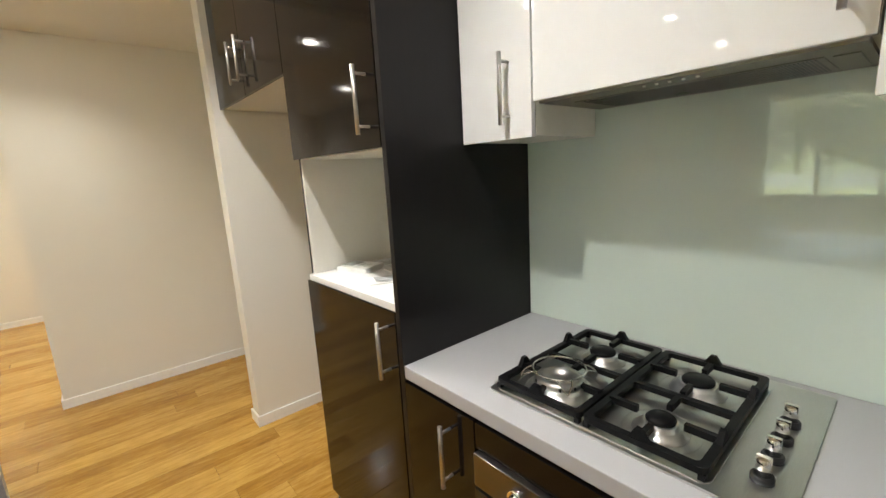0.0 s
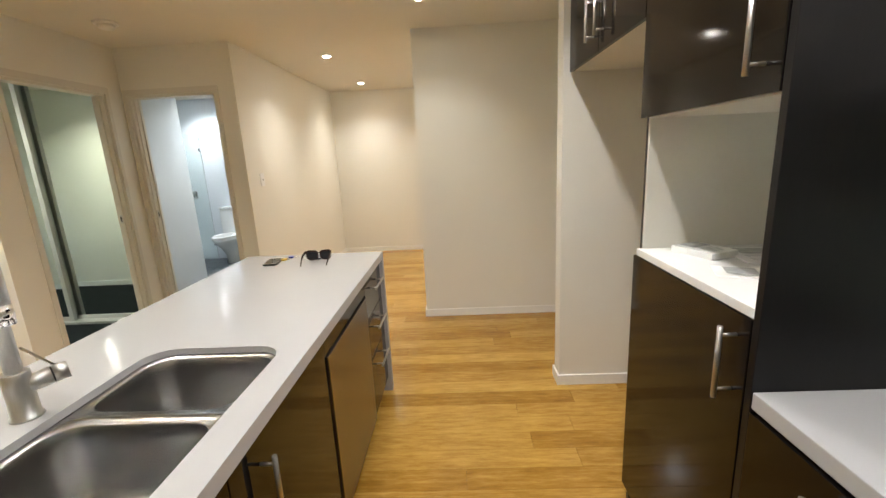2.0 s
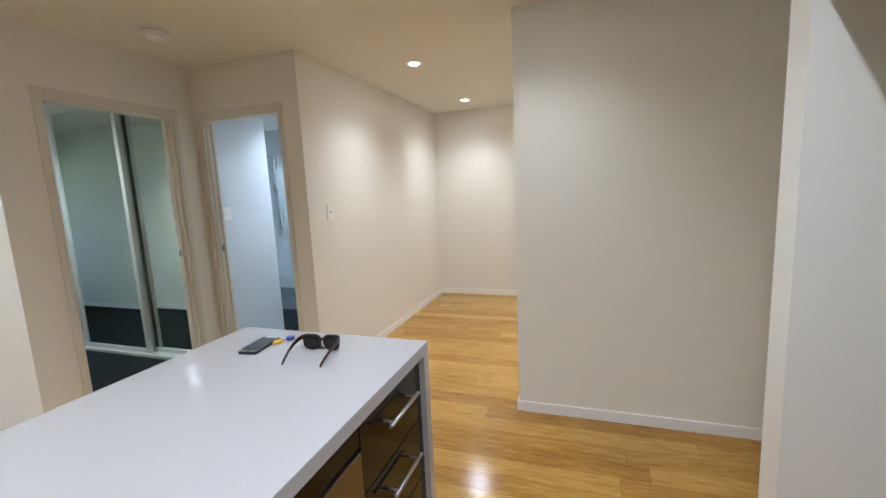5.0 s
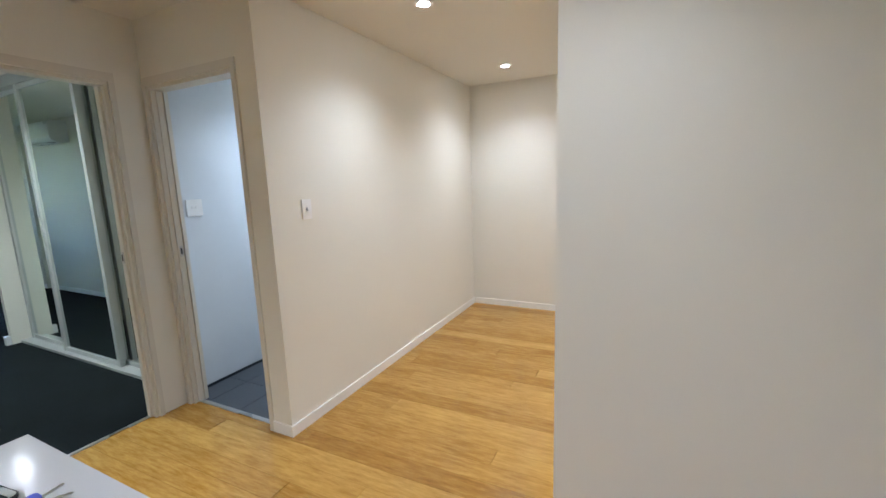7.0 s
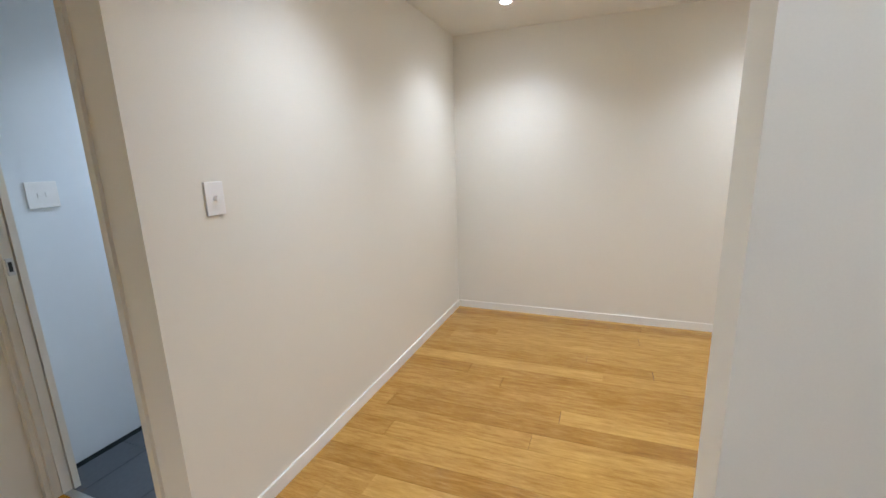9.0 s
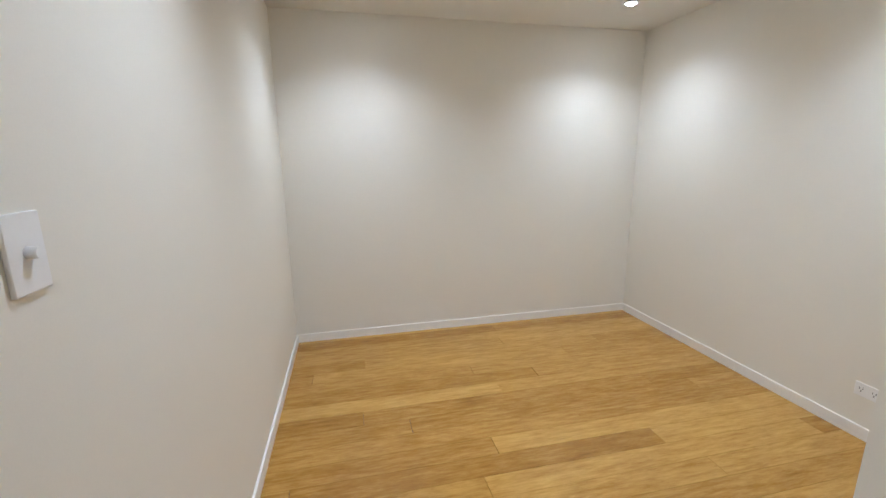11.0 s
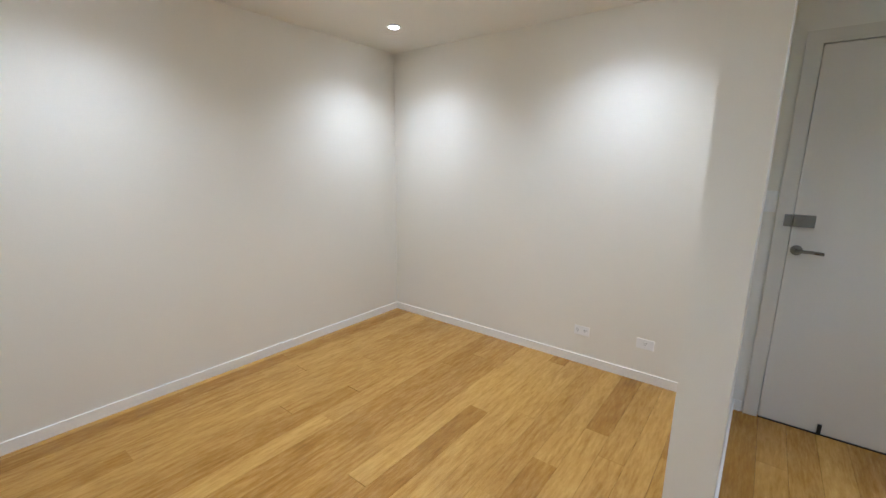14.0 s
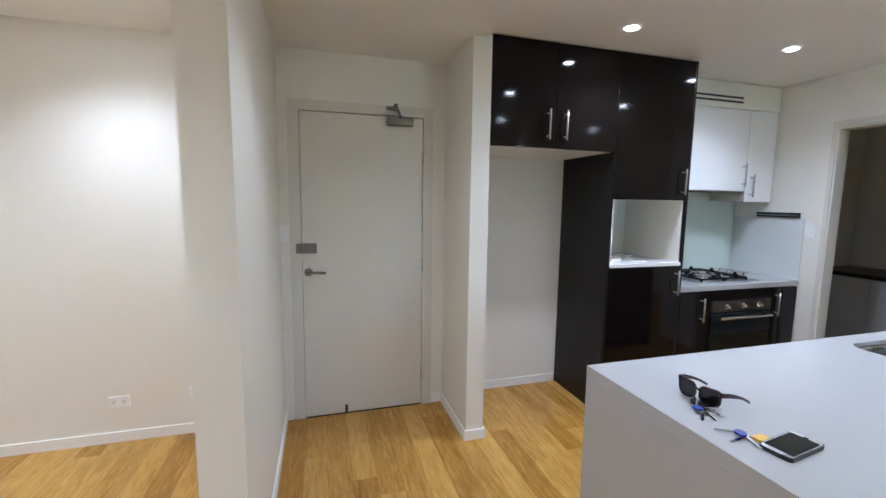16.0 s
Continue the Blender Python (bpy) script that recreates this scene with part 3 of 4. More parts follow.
wall_unit(0.542, 0.803, 1.530, 0.618, 1.568, "narrow white gloss wall cabinet beside the pantry")
wall_unit(-0.080, 0.540, 1.618, -0.040, 1.655, "wide white gloss wall cabinet over the rangehood")
wall_unit(-0.388, -0.082, 1.530, -0.135, 1.568, "narrow white gloss wall cabinet against the end wall")
single("bulkhead_panel", box(UX + 0.004, 1.104, -0.398, 0.804, 2.275, 2.475), CREAM, "cream bulkhead panel above the wall cabinets", "panel", base=(0.9, 0.2, 2.275))
vent = thing("vent_grille", (UX, 0.25, 2.30), "two dark slots of a rangehood vent in the bulkhead", "vent")
for z in (2.318, 2.352):
    part("slot", box(UX - 0.001, UX + 0.006, 0.02, 0.52, z, z + 0.014), BLACKPLASTIC, vent)
hood = thing("rangehood", (0.93, 0.23, 1.5900), "slimline silver-grey rangehood under the wall cabinet", "rangehood")
part("body", box(UX + 0.012, 1.092, -0.07, 0.528, 1.6120, 1.6215, bevel=0.001), GREYMETAL, hood, "silver-grey metal body")
part("filter", box(0.86, 1.05, -0.01, 0.47, 1.6095, 1.6125), GREYMETAL, hood, "mesh grease filter")
for i in range(76):
    y = 0.0 + i * 0.006
    part("filter_slot", box(0.868, 1.042, y, y + 0.0034, 1.6088, 1.6097), BLACKPLASTIC, hood)
part("lamp_cover", box(0.87, 1.04, -0.055, -0.02, 1.6095, 1.6125, bevel=0.001), GREYMETAL, hood, "grey lamp cover")
for i in range(5):
    part("button", lathe(bmesh.new(), 0.815, 0.17 + i * 0.026, [(0.0036, 1.6125), (0.0036, 1.6095), (0.0026, 1.6088)], 14), WHITEPLASTIC, hood, "round push button")

def ring_points(cx, cy, z, r, n=28):
    return [(cx + r * math.cos(2 * math.pi * i / n), cy + r * math.sin(2 * math.pi * i / n), z) for i in range(n + 1)]


# cooktop
cook = thing("gas_cooktop", (0.82, 0.21, 0.90), "stainless steel four-burner gas cooktop with black cast-iron trivets", "cooktop")
part("plate", slab(bmesh.new(), rounded(0.566, 1.062, -0.068, 0.534, 0.012), 0.9005, 0.906), STEEL, cook, "brushed steel plate")
part("raised_tray", slab(bmesh.new(), rounded(0.576, 1.022, 0.040, 0.520, 0.02), 0.9055, 0.9085), STEEL, cook)
for bx, by, br, wok in ((0.889, 0.398, 0.036, False), (0.889, 0.158, 0.036, False), (0.676, 0.398, 0.060, True), (0.676, 0.158, 0.030, False)):
    b = part("burner", lathe(bmesh.new(), bx, by, [(br + 0.024, 0.9085), (br + 0.022, 0.912), (br + 0.008, 0.921), (br + 0.005, 0.9215), (br + 0.005, 0.929), (br + 0.001, 0.931)], 36), BURNER, cook, "aluminium burner base")
    if wok:
        part("crown", lathe(bmesh.new(), bx, by, [(br - 0.002, 0.930), (br - 0.003, 0.941), (br - 0.012, 0.945), (0.030, 0.943), (0.028, 0.937), (0.004, 0.937)], 32), NICKEL, b, "brass-toned wok crown")
        for k in range(10):
            a = 2 * math.pi * k / 10
            bm = boxes(bmesh.new(), (bx + (br - 0.004) * math.cos(a) - 0.003, bx + (br - 0.004) * math.cos(a) + 0.003, by + (br - 0.004) * math.sin(a) - 0.003, by + (br - 0.004) * math.sin(a) + 0.003, 0.9302, 0.939))
            part("flame_port", bm, BLACKPLASTIC, b)
    else:
        part("cap", lathe(bmesh.new(), bx, by, [(br - 0.002, 0.930), (br - 0.001, 0.936), (br - 0.006, 0.941), (0.003, 0.943)], 28), IRON, b, "matt black burner cap")
    part("pressed_ring", tube(bmesh.new(), ring_points(bx, by, 0.9088, br + 0.044, 36), 0.0013, 6), STEEL, b)
    part("spark_plug", rod(bmesh.new(), (bx + br + 0.012, by + 0.014, 0.911), (bx + br + 0.012, by + 0.014, 0.930), 0.003, seg=8), CERAMIC, b, "white ignition pin")
for y0, y1 in ((0.284, 0.518), (0.045, 0.279)):
    bm = bmesh.new()
    zt, zb = 0.934, 0.921
    o = rounded(0.577, 1.014, y0, y1, 0.014, 3)
    i_ = rounded(0.593, 0.998, y0 + 0.016, y1 - 0.016, 0.010, 3)
    n = len(o)
    ring = [[bm.verts.new((x, y, z)) for x, y in ol] for ol, z in ((o, zb), (o, zt), (i_, zt), (i_, zb))]
    for a, b in ((0, 1), (1, 2), (2, 3), (3, 0)):
        for k in range(n):
            bm.faces.new((ring[a][k], ring[a][(k + 1) % n], ring[b][(k + 1) % n], ring[b][k]))
    boxes(bm, (0.786, 0.802, y0 + 0.012, y1 - 0.012, zb, zt))
    yc = (y0 + y1) / 2
    for cx in (0.684, 0.896):
        for sx, sy in ((1, 0), (-1, 0), (0, 1), (0, -1)):
            a = (cx + sx * (0.094 if sx else 0), yc + sy * (y1 - yc - 0.010))
            b = (cx + sx * (0.046 if y0 < 0.2 or cx > 0.8 else 0.060), yc + sy * (0.046 if y0 < 0.2 or cx > 0.8 else 0.060))
            w = 0.006
            boxes(bm, (min(a[0], b[0]) - (w if sy else 0), max(a[0], b[0]) + (w if sy else 0), min(a[1], b[1]) - (w if sx else 0), max(a[1], b[1]) + (w if sx else 0), zb + 0.004, zt + 0.006))
    for fx in (0.585, 1.006):
        for fy in (y0 + 0.008, y1 - 0.008):
            boxes(bm, (fx - 0.006, fx + 0.006, fy - 0.006, fy + 0.006, 0.9085, zb))
    for cx in (0.684, 0.896):
        ye = y1 - 0.007 if y0 > 0.2 else y0 + 0.007
        v = [bm.verts.new(q) for q in ((cx - 0.02, ye - 0.006, zt), (cx + 0.02, ye - 0.006, zt), (cx + 0.02, ye + 0.006, zt), (cx - 0.02, ye + 0.006, zt), (cx - 0.006, ye - 0.005, zt + 0.022), (cx + 0.006, ye - 0.005, zt + 0.022), (cx + 0.006, ye + 0.005, zt + 0.022), (cx - 0.006, ye + 0.005, zt + 0.022))]
        for f in ((4, 5, 6, 7), (0, 1, 5, 4), (1, 2, 6, 5), (2, 3, 7, 6), (3, 0, 4, 7)):
            bm.faces.new([v[q] for q in f])
    for ex in (0.585, 1.006):
        v = [bm.verts.new(q) for q in ((ex - 0.006, yc - 0.02, zt), (ex + 0.006, yc - 0.02, zt), (ex + 0.006, yc + 0.02, zt), (ex - 0.006, yc + 0.02, zt), (ex - 0.005, yc - 0.006, zt + 0.022), (ex + 0.005, yc - 0.006, zt + 0.022), (ex + 0.005, yc + 0.006, zt + 0.022), (ex - 0.005, yc + 0.006, zt + 0.022))]
        for f in ((4, 5, 6, 7), (0, 1, 5, 4), (1, 2, 6, 5), (2, 3, 7, 6), (3, 0, 4, 7)):
            bm.faces.new([v[q] for q in f])
    part("trivet", bm, IRON, cook, "black cast-iron trivet")
for x in (0.872, 0.800, 0.728, 0.656):
    k = part("knob", lathe(bmesh.new(), x, -0.016, [(0.0180, 0.906), (0.0180, 0.916), (0.0155, 0.919)], 24), BLACKPLASTIC, cook, "black and chrome control knob")
    bm = bmesh.new()
    lathe(bm, x, -0.016, [(0.0125, 0.919), (0.0105, 0.946), (0.009, 0.948)], 24)
    boxes(bm, (x - 0.004, x + 0.004, -0.027, -0.005, 0.938, 0.952))
    part("knob_cap", bm, CHROME, k, "chrome knob top")


wr = thing("wok_ring", (0.676, 0.398, 0.94), "bent chrome wire ring resting on the front burner trivet", "wok ring")
part("ring", tube(bmesh.new(), ring_points(0.676, 0.398, 0.964, 0.064), 0.0024, 8), CHROME, wr)
for k in range(4):
    a = radians(45 + 90 * k)
    c, s = math.cos(a), math.sin(a)
    tx, ty = -s, c
    loop = []
    for j in range(13):
        b = math.pi * j / 12
        rr, w = 0.058 + 0.034 * math.sin(b), 0.016 * math.cos(b)
        loop.append((0.676 + c * rr + tx * w, 0.398 + s * rr + ty * w, 0.9425 + 0.0215 * abs(math.cos(b))))
    part("wire_foot", tube(bmesh.new(), loop, 0.002, 8), CHROME, wr)

# brochures in the niche
def booklet(x, y, z, w, l, turn, thick, label):
    o = thing("brochure", (x, y, z), label, "brochure", "papers in the niche")
    bm = box(-w / 2, w / 2, -l / 2, l / 2, 0, thick, bevel=0.0008)
    for v in bm.verts:
        if v.co.z > thick / 2:
            v.co.z += 0.004 * math.sin(3 * (v.co.x / w + 0.5))
    bmesh.ops.translate(bm, verts=bm.verts[:], vec=(x, y, z))
    part("booklet_body", bm, PAPER, o)
    top = z + thick + 0.0042
    part("picture", boxes(bmesh.new(), (x - w * 0.36, x + w * 0.30, y + l * 0.02, y + l * 0.38, top, top + 0.0005)), INK, o, "grey printed picture")
    bm = bmesh.new()
    for i in range(4):
        boxes(bm, (x - w * 0.36, x + w * (0.10 + 0.06 * (i % 3)), y - l * 0.40 + i * l * 0.085, y - l * 0.375 + i * l * 0.085, top, top + 0.0005))
    part("text_lines", bm, INK, o, "thin grey printed lines")
    o.rotation_euler.z = radians(turn)
    return o


booklet(0.66, 1.310, 1.0852, 0.11, 0.15, 20, 0.020, "stack of white printed brochures on the niche shelf")
booklet(0.80, 1.25, 1.0852, 0.15, 0.21, -12, 0.004, "loose grey printed leaflet on the niche shelf")
booklet(0.67, 1.07, 1.0852, 0.105, 0.21, 68, 0.003, "folded white printed leaflet on the niche shelf")
booklet(0.86, 1.02, 1.0852, 0.105, 0.21, 35, 0.003, "loose white printed leaflet on the niche shelf")

# knife rail and switch on the end wall
rail = thing("knife_rack", (0.70, -0.38, 1.41), "dark magnetic knife rail screwed to the end wall", "knife rack")
part("rail", box(0.53, 0.875, -0.391, -0.377, 1.405, 1.445, bevel=0.002), BLACKPLASTIC, rail)
part("strip", box(0.535, 0.87, -0.3775, -0.3735, 1.418, 1.430), NICKEL, rail, "pale metal strip")


# ---- island ----
IX, IY = -0.594, 2.372    # aisle-side edge and far end of the island top
IN = -0.03                # near end
island = thing("island_bench", (-1.0, 1.2, 0), "kitchen island with a white stone top and waterfall end", "kitchen island")
CUT = rounded(-1.084, -0.678, 0.362, 1.120, 0.080, 8)


def holed(outer, hole, z0, z1):
    """A plate with a hole: outer is a rectangle (x0, x1, y0, y1), hole an outline."""
    bm = bmesh.new()
    x0, x1, y0, y1 = outer
    rings = {}
    for z in (z0, z1):
        inner = [bm.verts.new((x, y, z)) for x, y in hole]
        n = len(inner)
        q = n // 4
        cor = [bm.verts.new((x, y, z)) for x, y in ((x1, y1), (x0, y1), (x0, y0), (x1, y0))]
        for k in range(4):
            for j in range(q - 1):
                a, b = inner[k * q + j], inner[k * q + j + 1]
                bm.faces.new((a, b, cor[k]))
            a, b = inner[k * q + q - 1], inner[(k * q + q) % n]
            bm.faces.new((a, b, cor[(k + 1) % 4], cor[k]))
        rings[z] = (inner, cor)
    (i0, c0), (i1, c1) = rings[z0], rings[z1]
    for k in range(len(i0)):
        bm.faces.new((i0[k], i0[(k + 1) % len(i0)], i1[(k + 1) % len(i0)], i1[k]))
    for k in range(4):
        bm.faces.new((c0[k], c0[(k + 1) % 4], c1[(k + 1) % 4], c1[k]))
    return bm


part("stone_top", holed((-1.412, IX, IN, IY), CUT, 0.880, 0.900), STONE, island, "white engineered stone top")
for b in ((IX - 0.02, IX, IN, IY), (-1.412, -1.392, IN, IY), (-1.391, IX - 0.021, IN, IN + 0.018), (-1.391, IX - 0.021, IY - 0.040, IY)):
    part("stone_edge", box(*b, 0.860, 0.8799), STONE, island, "white stone edge strip")
part("waterfall_end", box(-1.412, IX, IY - 0.040, IY, 0.0, 0.8598, bevel=0.0015), STONE, island, "white stone waterfall end")
part("back_panel", box(-1.17, -1.15, IN + 0.02, IY - 0.041, 0.0, 0.879), DARKSIDE, island, "dark back panel")
part("end_panel", box(-1.149, IX - 0.03, IN + 0.02, IN + 0.04, 0.0, 0.859), DARKSIDE, island, "dark end panel")
part("carcass", boxes(bmesh.new(), (-1.149, -0.642, IN + 0.041, IY - 0.041, 0.10, 0.66), (-1.149, -0.642, 1.12, IY - 0.041, 0.66, 0.858)), DARKSIDE, island)
part("kickboard", box(-0.70, -0.685, IN + 0.041, IY - 0.041, 0.0, 0.098), DARKSIDE, island)
DX0, DX1 = -0.632, -0.614
for z0, z1, hz in ((0.640, 0.852, 0.778), (0.420, 0.636, 0.560), (0.100, 0.416, 0.340)):
    d = part("drawer_front", box(DX0, DX1, 1.912, IY - 0.043, z0, z1, bevel=0.0015), DARK, island, "dark brown gloss drawer front")
    bar_handle(d, (-0.578, 2.02, hz), (-0.578, 2.225, hz), (-0.036, 0, 0))
for y0, y1, hy in ((0.655, 1.268, 0.775), (IN + 0.043, 0.651, 0.560)):
    d = part("door", box(DX0, DX1, y0, y1, 0.10, 0.852, bevel=0.0015), DARK, island, "dark brown gloss door")
    bar_handle(d, (-0.578, hy, 0.610), (-0.578, hy, 0.790), (-0.036, 0, 0))
part("filler_panel", box(DX0, DX1, 1.272, 1.908, 0.782, 0.852, bevel=0.001), DARK, island, "dark brown filler strip")
dish = thing("dishwasher", (-0.63, 1.59, 0), "integrated stainless steel fronted dishwasher in the island", "dishwasher")
part("front", box(-0.640, -0.6065, 1.278, 1.902, 0.105, 0.775, bevel=0.003), FRONTSTEEL, dish, "dull brushed steel door front")
part("plinth", box(-0.66, -0.648, 1.278, 1.902, 0.012, 0.098), DARKSIDE, dish)


def bowl(x0, x1, y0, y1, ztop, depth, r):
    """A pressed steel bowl with round corners and a flat rim."""
    bm = bmesh.new()
    rows = []
    for grow, z in ((0.0205, ztop), (0.0, ztop), (-0.003, ztop - 0.006), (-0.006, ztop - 0.05), (-0.012, ztop - depth + 0.05), (-0.022, ztop - depth + 0.018), (-0.045, ztop - depth + 0.002), (-0.10, ztop - depth)):
        rad = max(0.012, r + grow) if grow <= 0 else 0.012
        rows.append([bm.verts.new((x, y, z)) for x, y in rounded(x0 - grow, x1 + grow, y0 - grow, y1 + grow, rad, 8)])
    n = len(rows[0])
    for a, b in zip(rows, rows[1:]):
        for k in range(n):
            f = bm.faces.new((a[k], a[(k + 1) % n], b[(k + 1) % n], b[k]))
            f.smooth = True
    bm.faces.new(rows[-1])
    return bm


sink = thing("sink", (-0.88, 0.70, 0.68), "undermounted stainless steel double bowl sink", "sink")
part("bowl", bowl(-1.070, -0.692, 0.828, 1.106, 0.878, 0.19, 0.070), SINKSTEEL, sink, "satin steel bowl")
part("bowl", bowl(-1.070, -0.692, 0.376, 0.786, 0.878, 0.19, 0.070), SINKSTEEL, sink, "satin steel bowl")
for y in (0.962, 0.58):
    w = part("waste", lathe(bmesh.new(), -0.88, y, [(0.045, 0.6895), (0.044, 0.692), (0.036, 0.692), (0.032, 0.690), (0.004, 0.690)], 24), CHROME, sink, "round steel basket waste")

tap = thing("kitchen_tap", (-1.145, 0.785, 0.90), "brushed steel gooseneck mixer tap behind the sink", "tap")
part("body", lathe(bmesh.new(), -1.145, 0.785, [(0.031, 0.9005), (0.031, 0.906), (0.027, 0.908), (0.0265, 0.985), (0.026, 1.012), (0.024, 1.014)], 28), STEEL, tap)
pts = [(-1.145, 0.785, 1.010), (-1.145, 0.785, 1.26)]
sdx, sdy = 0.80, -0.60
for k in range(1, 11):
    a = math.pi * k / 10
    h = 0.085 * (1 - math.cos(a))
    pts.append((-1.145 + sdx * h, 0.785 + sdy * h, 1.26 + 0.085 * math.sin(a)))
pts.append((-1.145 + sdx * 0.17, 0.785 + sdy * 0.17, 1.20))
part("spout", tube(bmesh.new(), pts, 0.0165, 16), STEEL, tap)
part("nozzle", rod(bmesh.new(), (-1.145 + sdx * 0.17, 0.785 + sdy * 0.17, 1.205), (-1.145 + sdx * 0.17, 0.785 + sdy * 0.17, 1.165), 0.0175, seg=20), CHROME, tap)
bm = bmesh.new()
lx, ly = 0.62, 0.78
rod(bm, (-1.145, 0.785, 0.975), (-1.145 + lx * 0.058, 0.785 + ly * 0.058, 0.981), 0.0210, seg=28)
part("side_valve", bm, STEEL, tap)
part("grip_ring", rod(bmesh.new(), (-1.145 + lx * 0.058, 0.785 + ly * 0.058, 0.981), (-1.145 + lx * 0.061, 0.785 + ly * 0.061, 0.9812), 0.0196, seg=28), BLACKPLASTIC, tap)
lev = part("lever", rod(bmesh.new(), (-1.145 + lx * 0.061, 0.785 + ly * 0.061, 0.9812), (-1.145 + lx * 0.088, 0.785 + ly * 0.088, 0.983), 0.0210, seg=28), STEEL, tap)
part("pin", rod(bmesh.new(), (-1.145 + lx * 0.068, 0.785 + ly * 0.068, 1.000), (-1.185 + lx * 0.03, 0.785 + ly * 0.055, 1.052), 0.0032, seg=10), CHROME, lev, "thin chrome lever pin")

# phone, keys and sunglasses on the island
phone = thing("phone", (-1.182, 2.196, 0.90), "black smartphone in a case lying on the island", "phone")
part("body", slab(bmesh.new(), rounded(-0.037, 0.037, -0.076, 0.076, 0.011, 5), 0, 0.010), BLACKPLASTIC, phone)
part("bezel", slab(bmesh.new(), rounded(-0.0345, 0.0345, -0.0735, 0.0735, 0.010, 5), 0.0101, 0.0107), ALU, phone, "silver bezel")
part("screen", slab(bmesh.new(), rounded(-0.0322, 0.0322, -0.060, 0.060, 0.002, 2), 0.0108, 0.0112), BLACKGLASS, phone, "dark glass screen")
part("home_button", lathe(bmesh.new(), 0, -0.0645, [(0.0055, 0.0108), (0.0055, 0.0112), (0.004, 0.0112)], 16), BLACKGLASS, phone)
for c in phone.children:
    c.location = (0, 0, 0)
    c.data.transform(Matrix.Translation((-1.182, 2.196, 0.90)))
phone.rotation_euler.z = radians(8)


def local(parent):
    """Moves parts that were built about the origin onto their thing."""
    for c in parent.children_recursive:
        if c.data:
            c.data.transform(Matrix.Translation(base_of(c.parent)))
    return parent


glasses = thing("sunglasses", (-0.925, 2.215, 0.90), "dark tortoiseshell sunglasses lying open on the island", "sunglasses")
def eye_outline(sx, grow, brow):
    """One eye of the frame: squarish above with a flared outer corner, round below."""
    out = []
    for k in range(32):
        a = 2 * math.pi * k / 32
        ca, sa = math.cos(a), math.sin(a)
        px = (0.0275 + grow) * math.copysign(abs(ca) ** (0.62 if sa > 0 else 0.85), ca)
        pz = (0.0225 + (brow if sa > 0 else grow)) * math.copysign(abs(sa) ** (0.62 if sa > 0 else 0.85), sa)
        flare = max(0.0, sx * ca) * max(0.0, sa)
        out.append((sx * 0.0365 + px + sx * 0.007 * flare, -0.10 * (abs(sx * 0.0365 + px) ** 2) / 0.07, 0.028 + pz + 0.007 * flare))
    return out


for sx in (-1, 1):
    outer, inner = eye_outline(sx, 0.0045, 0.0075), eye_outline(sx, 0.0, 0.0)
    bm = bmesh.new()
    rings = [[bm.verts.new((x, y + dy, z)) for x, y, z in o] for o, dy in ((outer, 0.0024), (inner, 0.0024), (inner, -0.0024), (outer, -0.0024))]
    for a, b in ((0, 1), (1, 2), (2, 3), (3, 0)):
        for k in range(32):
            bm.faces.new((rings[a][k], rings[a][(k + 1) % 32], rings[b][(k + 1) % 32], rings[b][k]))
    part("rim", bm, TORTOISE, glasses)
    bm = bmesh.new()
    f = [bm.verts.new((x, y + 0.0008, z)) for x, y, z in inner]
    g = [bm.verts.new((x, y - 0.0008, z)) for x, y, z in inner]
    bm.faces.new(f)
    bm.faces.new(g[::-1])
    for k in range(32):
        bm.faces.new((f[k], f[(k + 1) % 32], g[(k + 1) % 32], g[k]))
    part("lens", bm, DARKLENS, glasses, "smoked lens")
    bm = bmesh.new()
    secs = []
    for u, y, z, h in ((0.0705, -0.006, 0.049, 0.0075), (0.0745, -0.03, 0.046, 0.0065), (0.075, -0.06, 0.039, 0.0055), (0.073, -0.09, 0.029, 0.0045), (0.070, -0.115, 0.017, 0.0045), (0.068, -0.137, 0.0045, 0.004)):
        secs.append([bm.verts.new((sx * u + du, y, z + dz)) for du, dz in ((-0.002, -h), (0.002, -h), (0.002, h), (-0.002, h))])
    for p, q in zip(secs, secs[1:]):
        for k in range(4):
            bm.faces.new((p[k], p[(k + 1) % 4], q[(k + 1) % 4], q[k]))
    bm.faces.new(secs[0][::-1])
    bm.faces.new(secs[-1])
    part("temple", bm, TORTOISE, glasses)
part("bridge", tube(bmesh.new(), [(-0.010, 0.001, 0.036), (-0.005, 0.002, 0.041), (0.005, 0.002, 0.041), (0.010, 0.001, 0.036)], 0.0042, 8), TORTOISE, glasses)
local(glasses)
glasses.rotation_euler.z = radians(5)


def key_shape(bm, x, y, z, a, length=0.062, head=0.0135):
    """A flat key with a round bow and a toothed blade."""
    c, s = math.cos(a), math.sin(a)
    def at(u, v):
        return (x + c * u - s * v, y + s * u + c * v)
    bow = [at(head * math.cos(q), head * math.sin(q)) for q in [2 * math.pi * i / 16 for i in range(16)]]
    slab(bm, bow, z, z + 0.0022)
    blade = [(head * 0.8, -0.004), (length, -0.004), (length + 0.003, 0.0), (length, 0.002), (length - 0.006, 0.004), (length - 0.011, 0.0025), (length - 0.016, 0.0045), (length - 0.022, 0.003), (head * 0.8, 0.0045)]
    slab(bm, [at(u, v) for u, v in blade], z + 0.0003, z + 0.0020)
    return bm


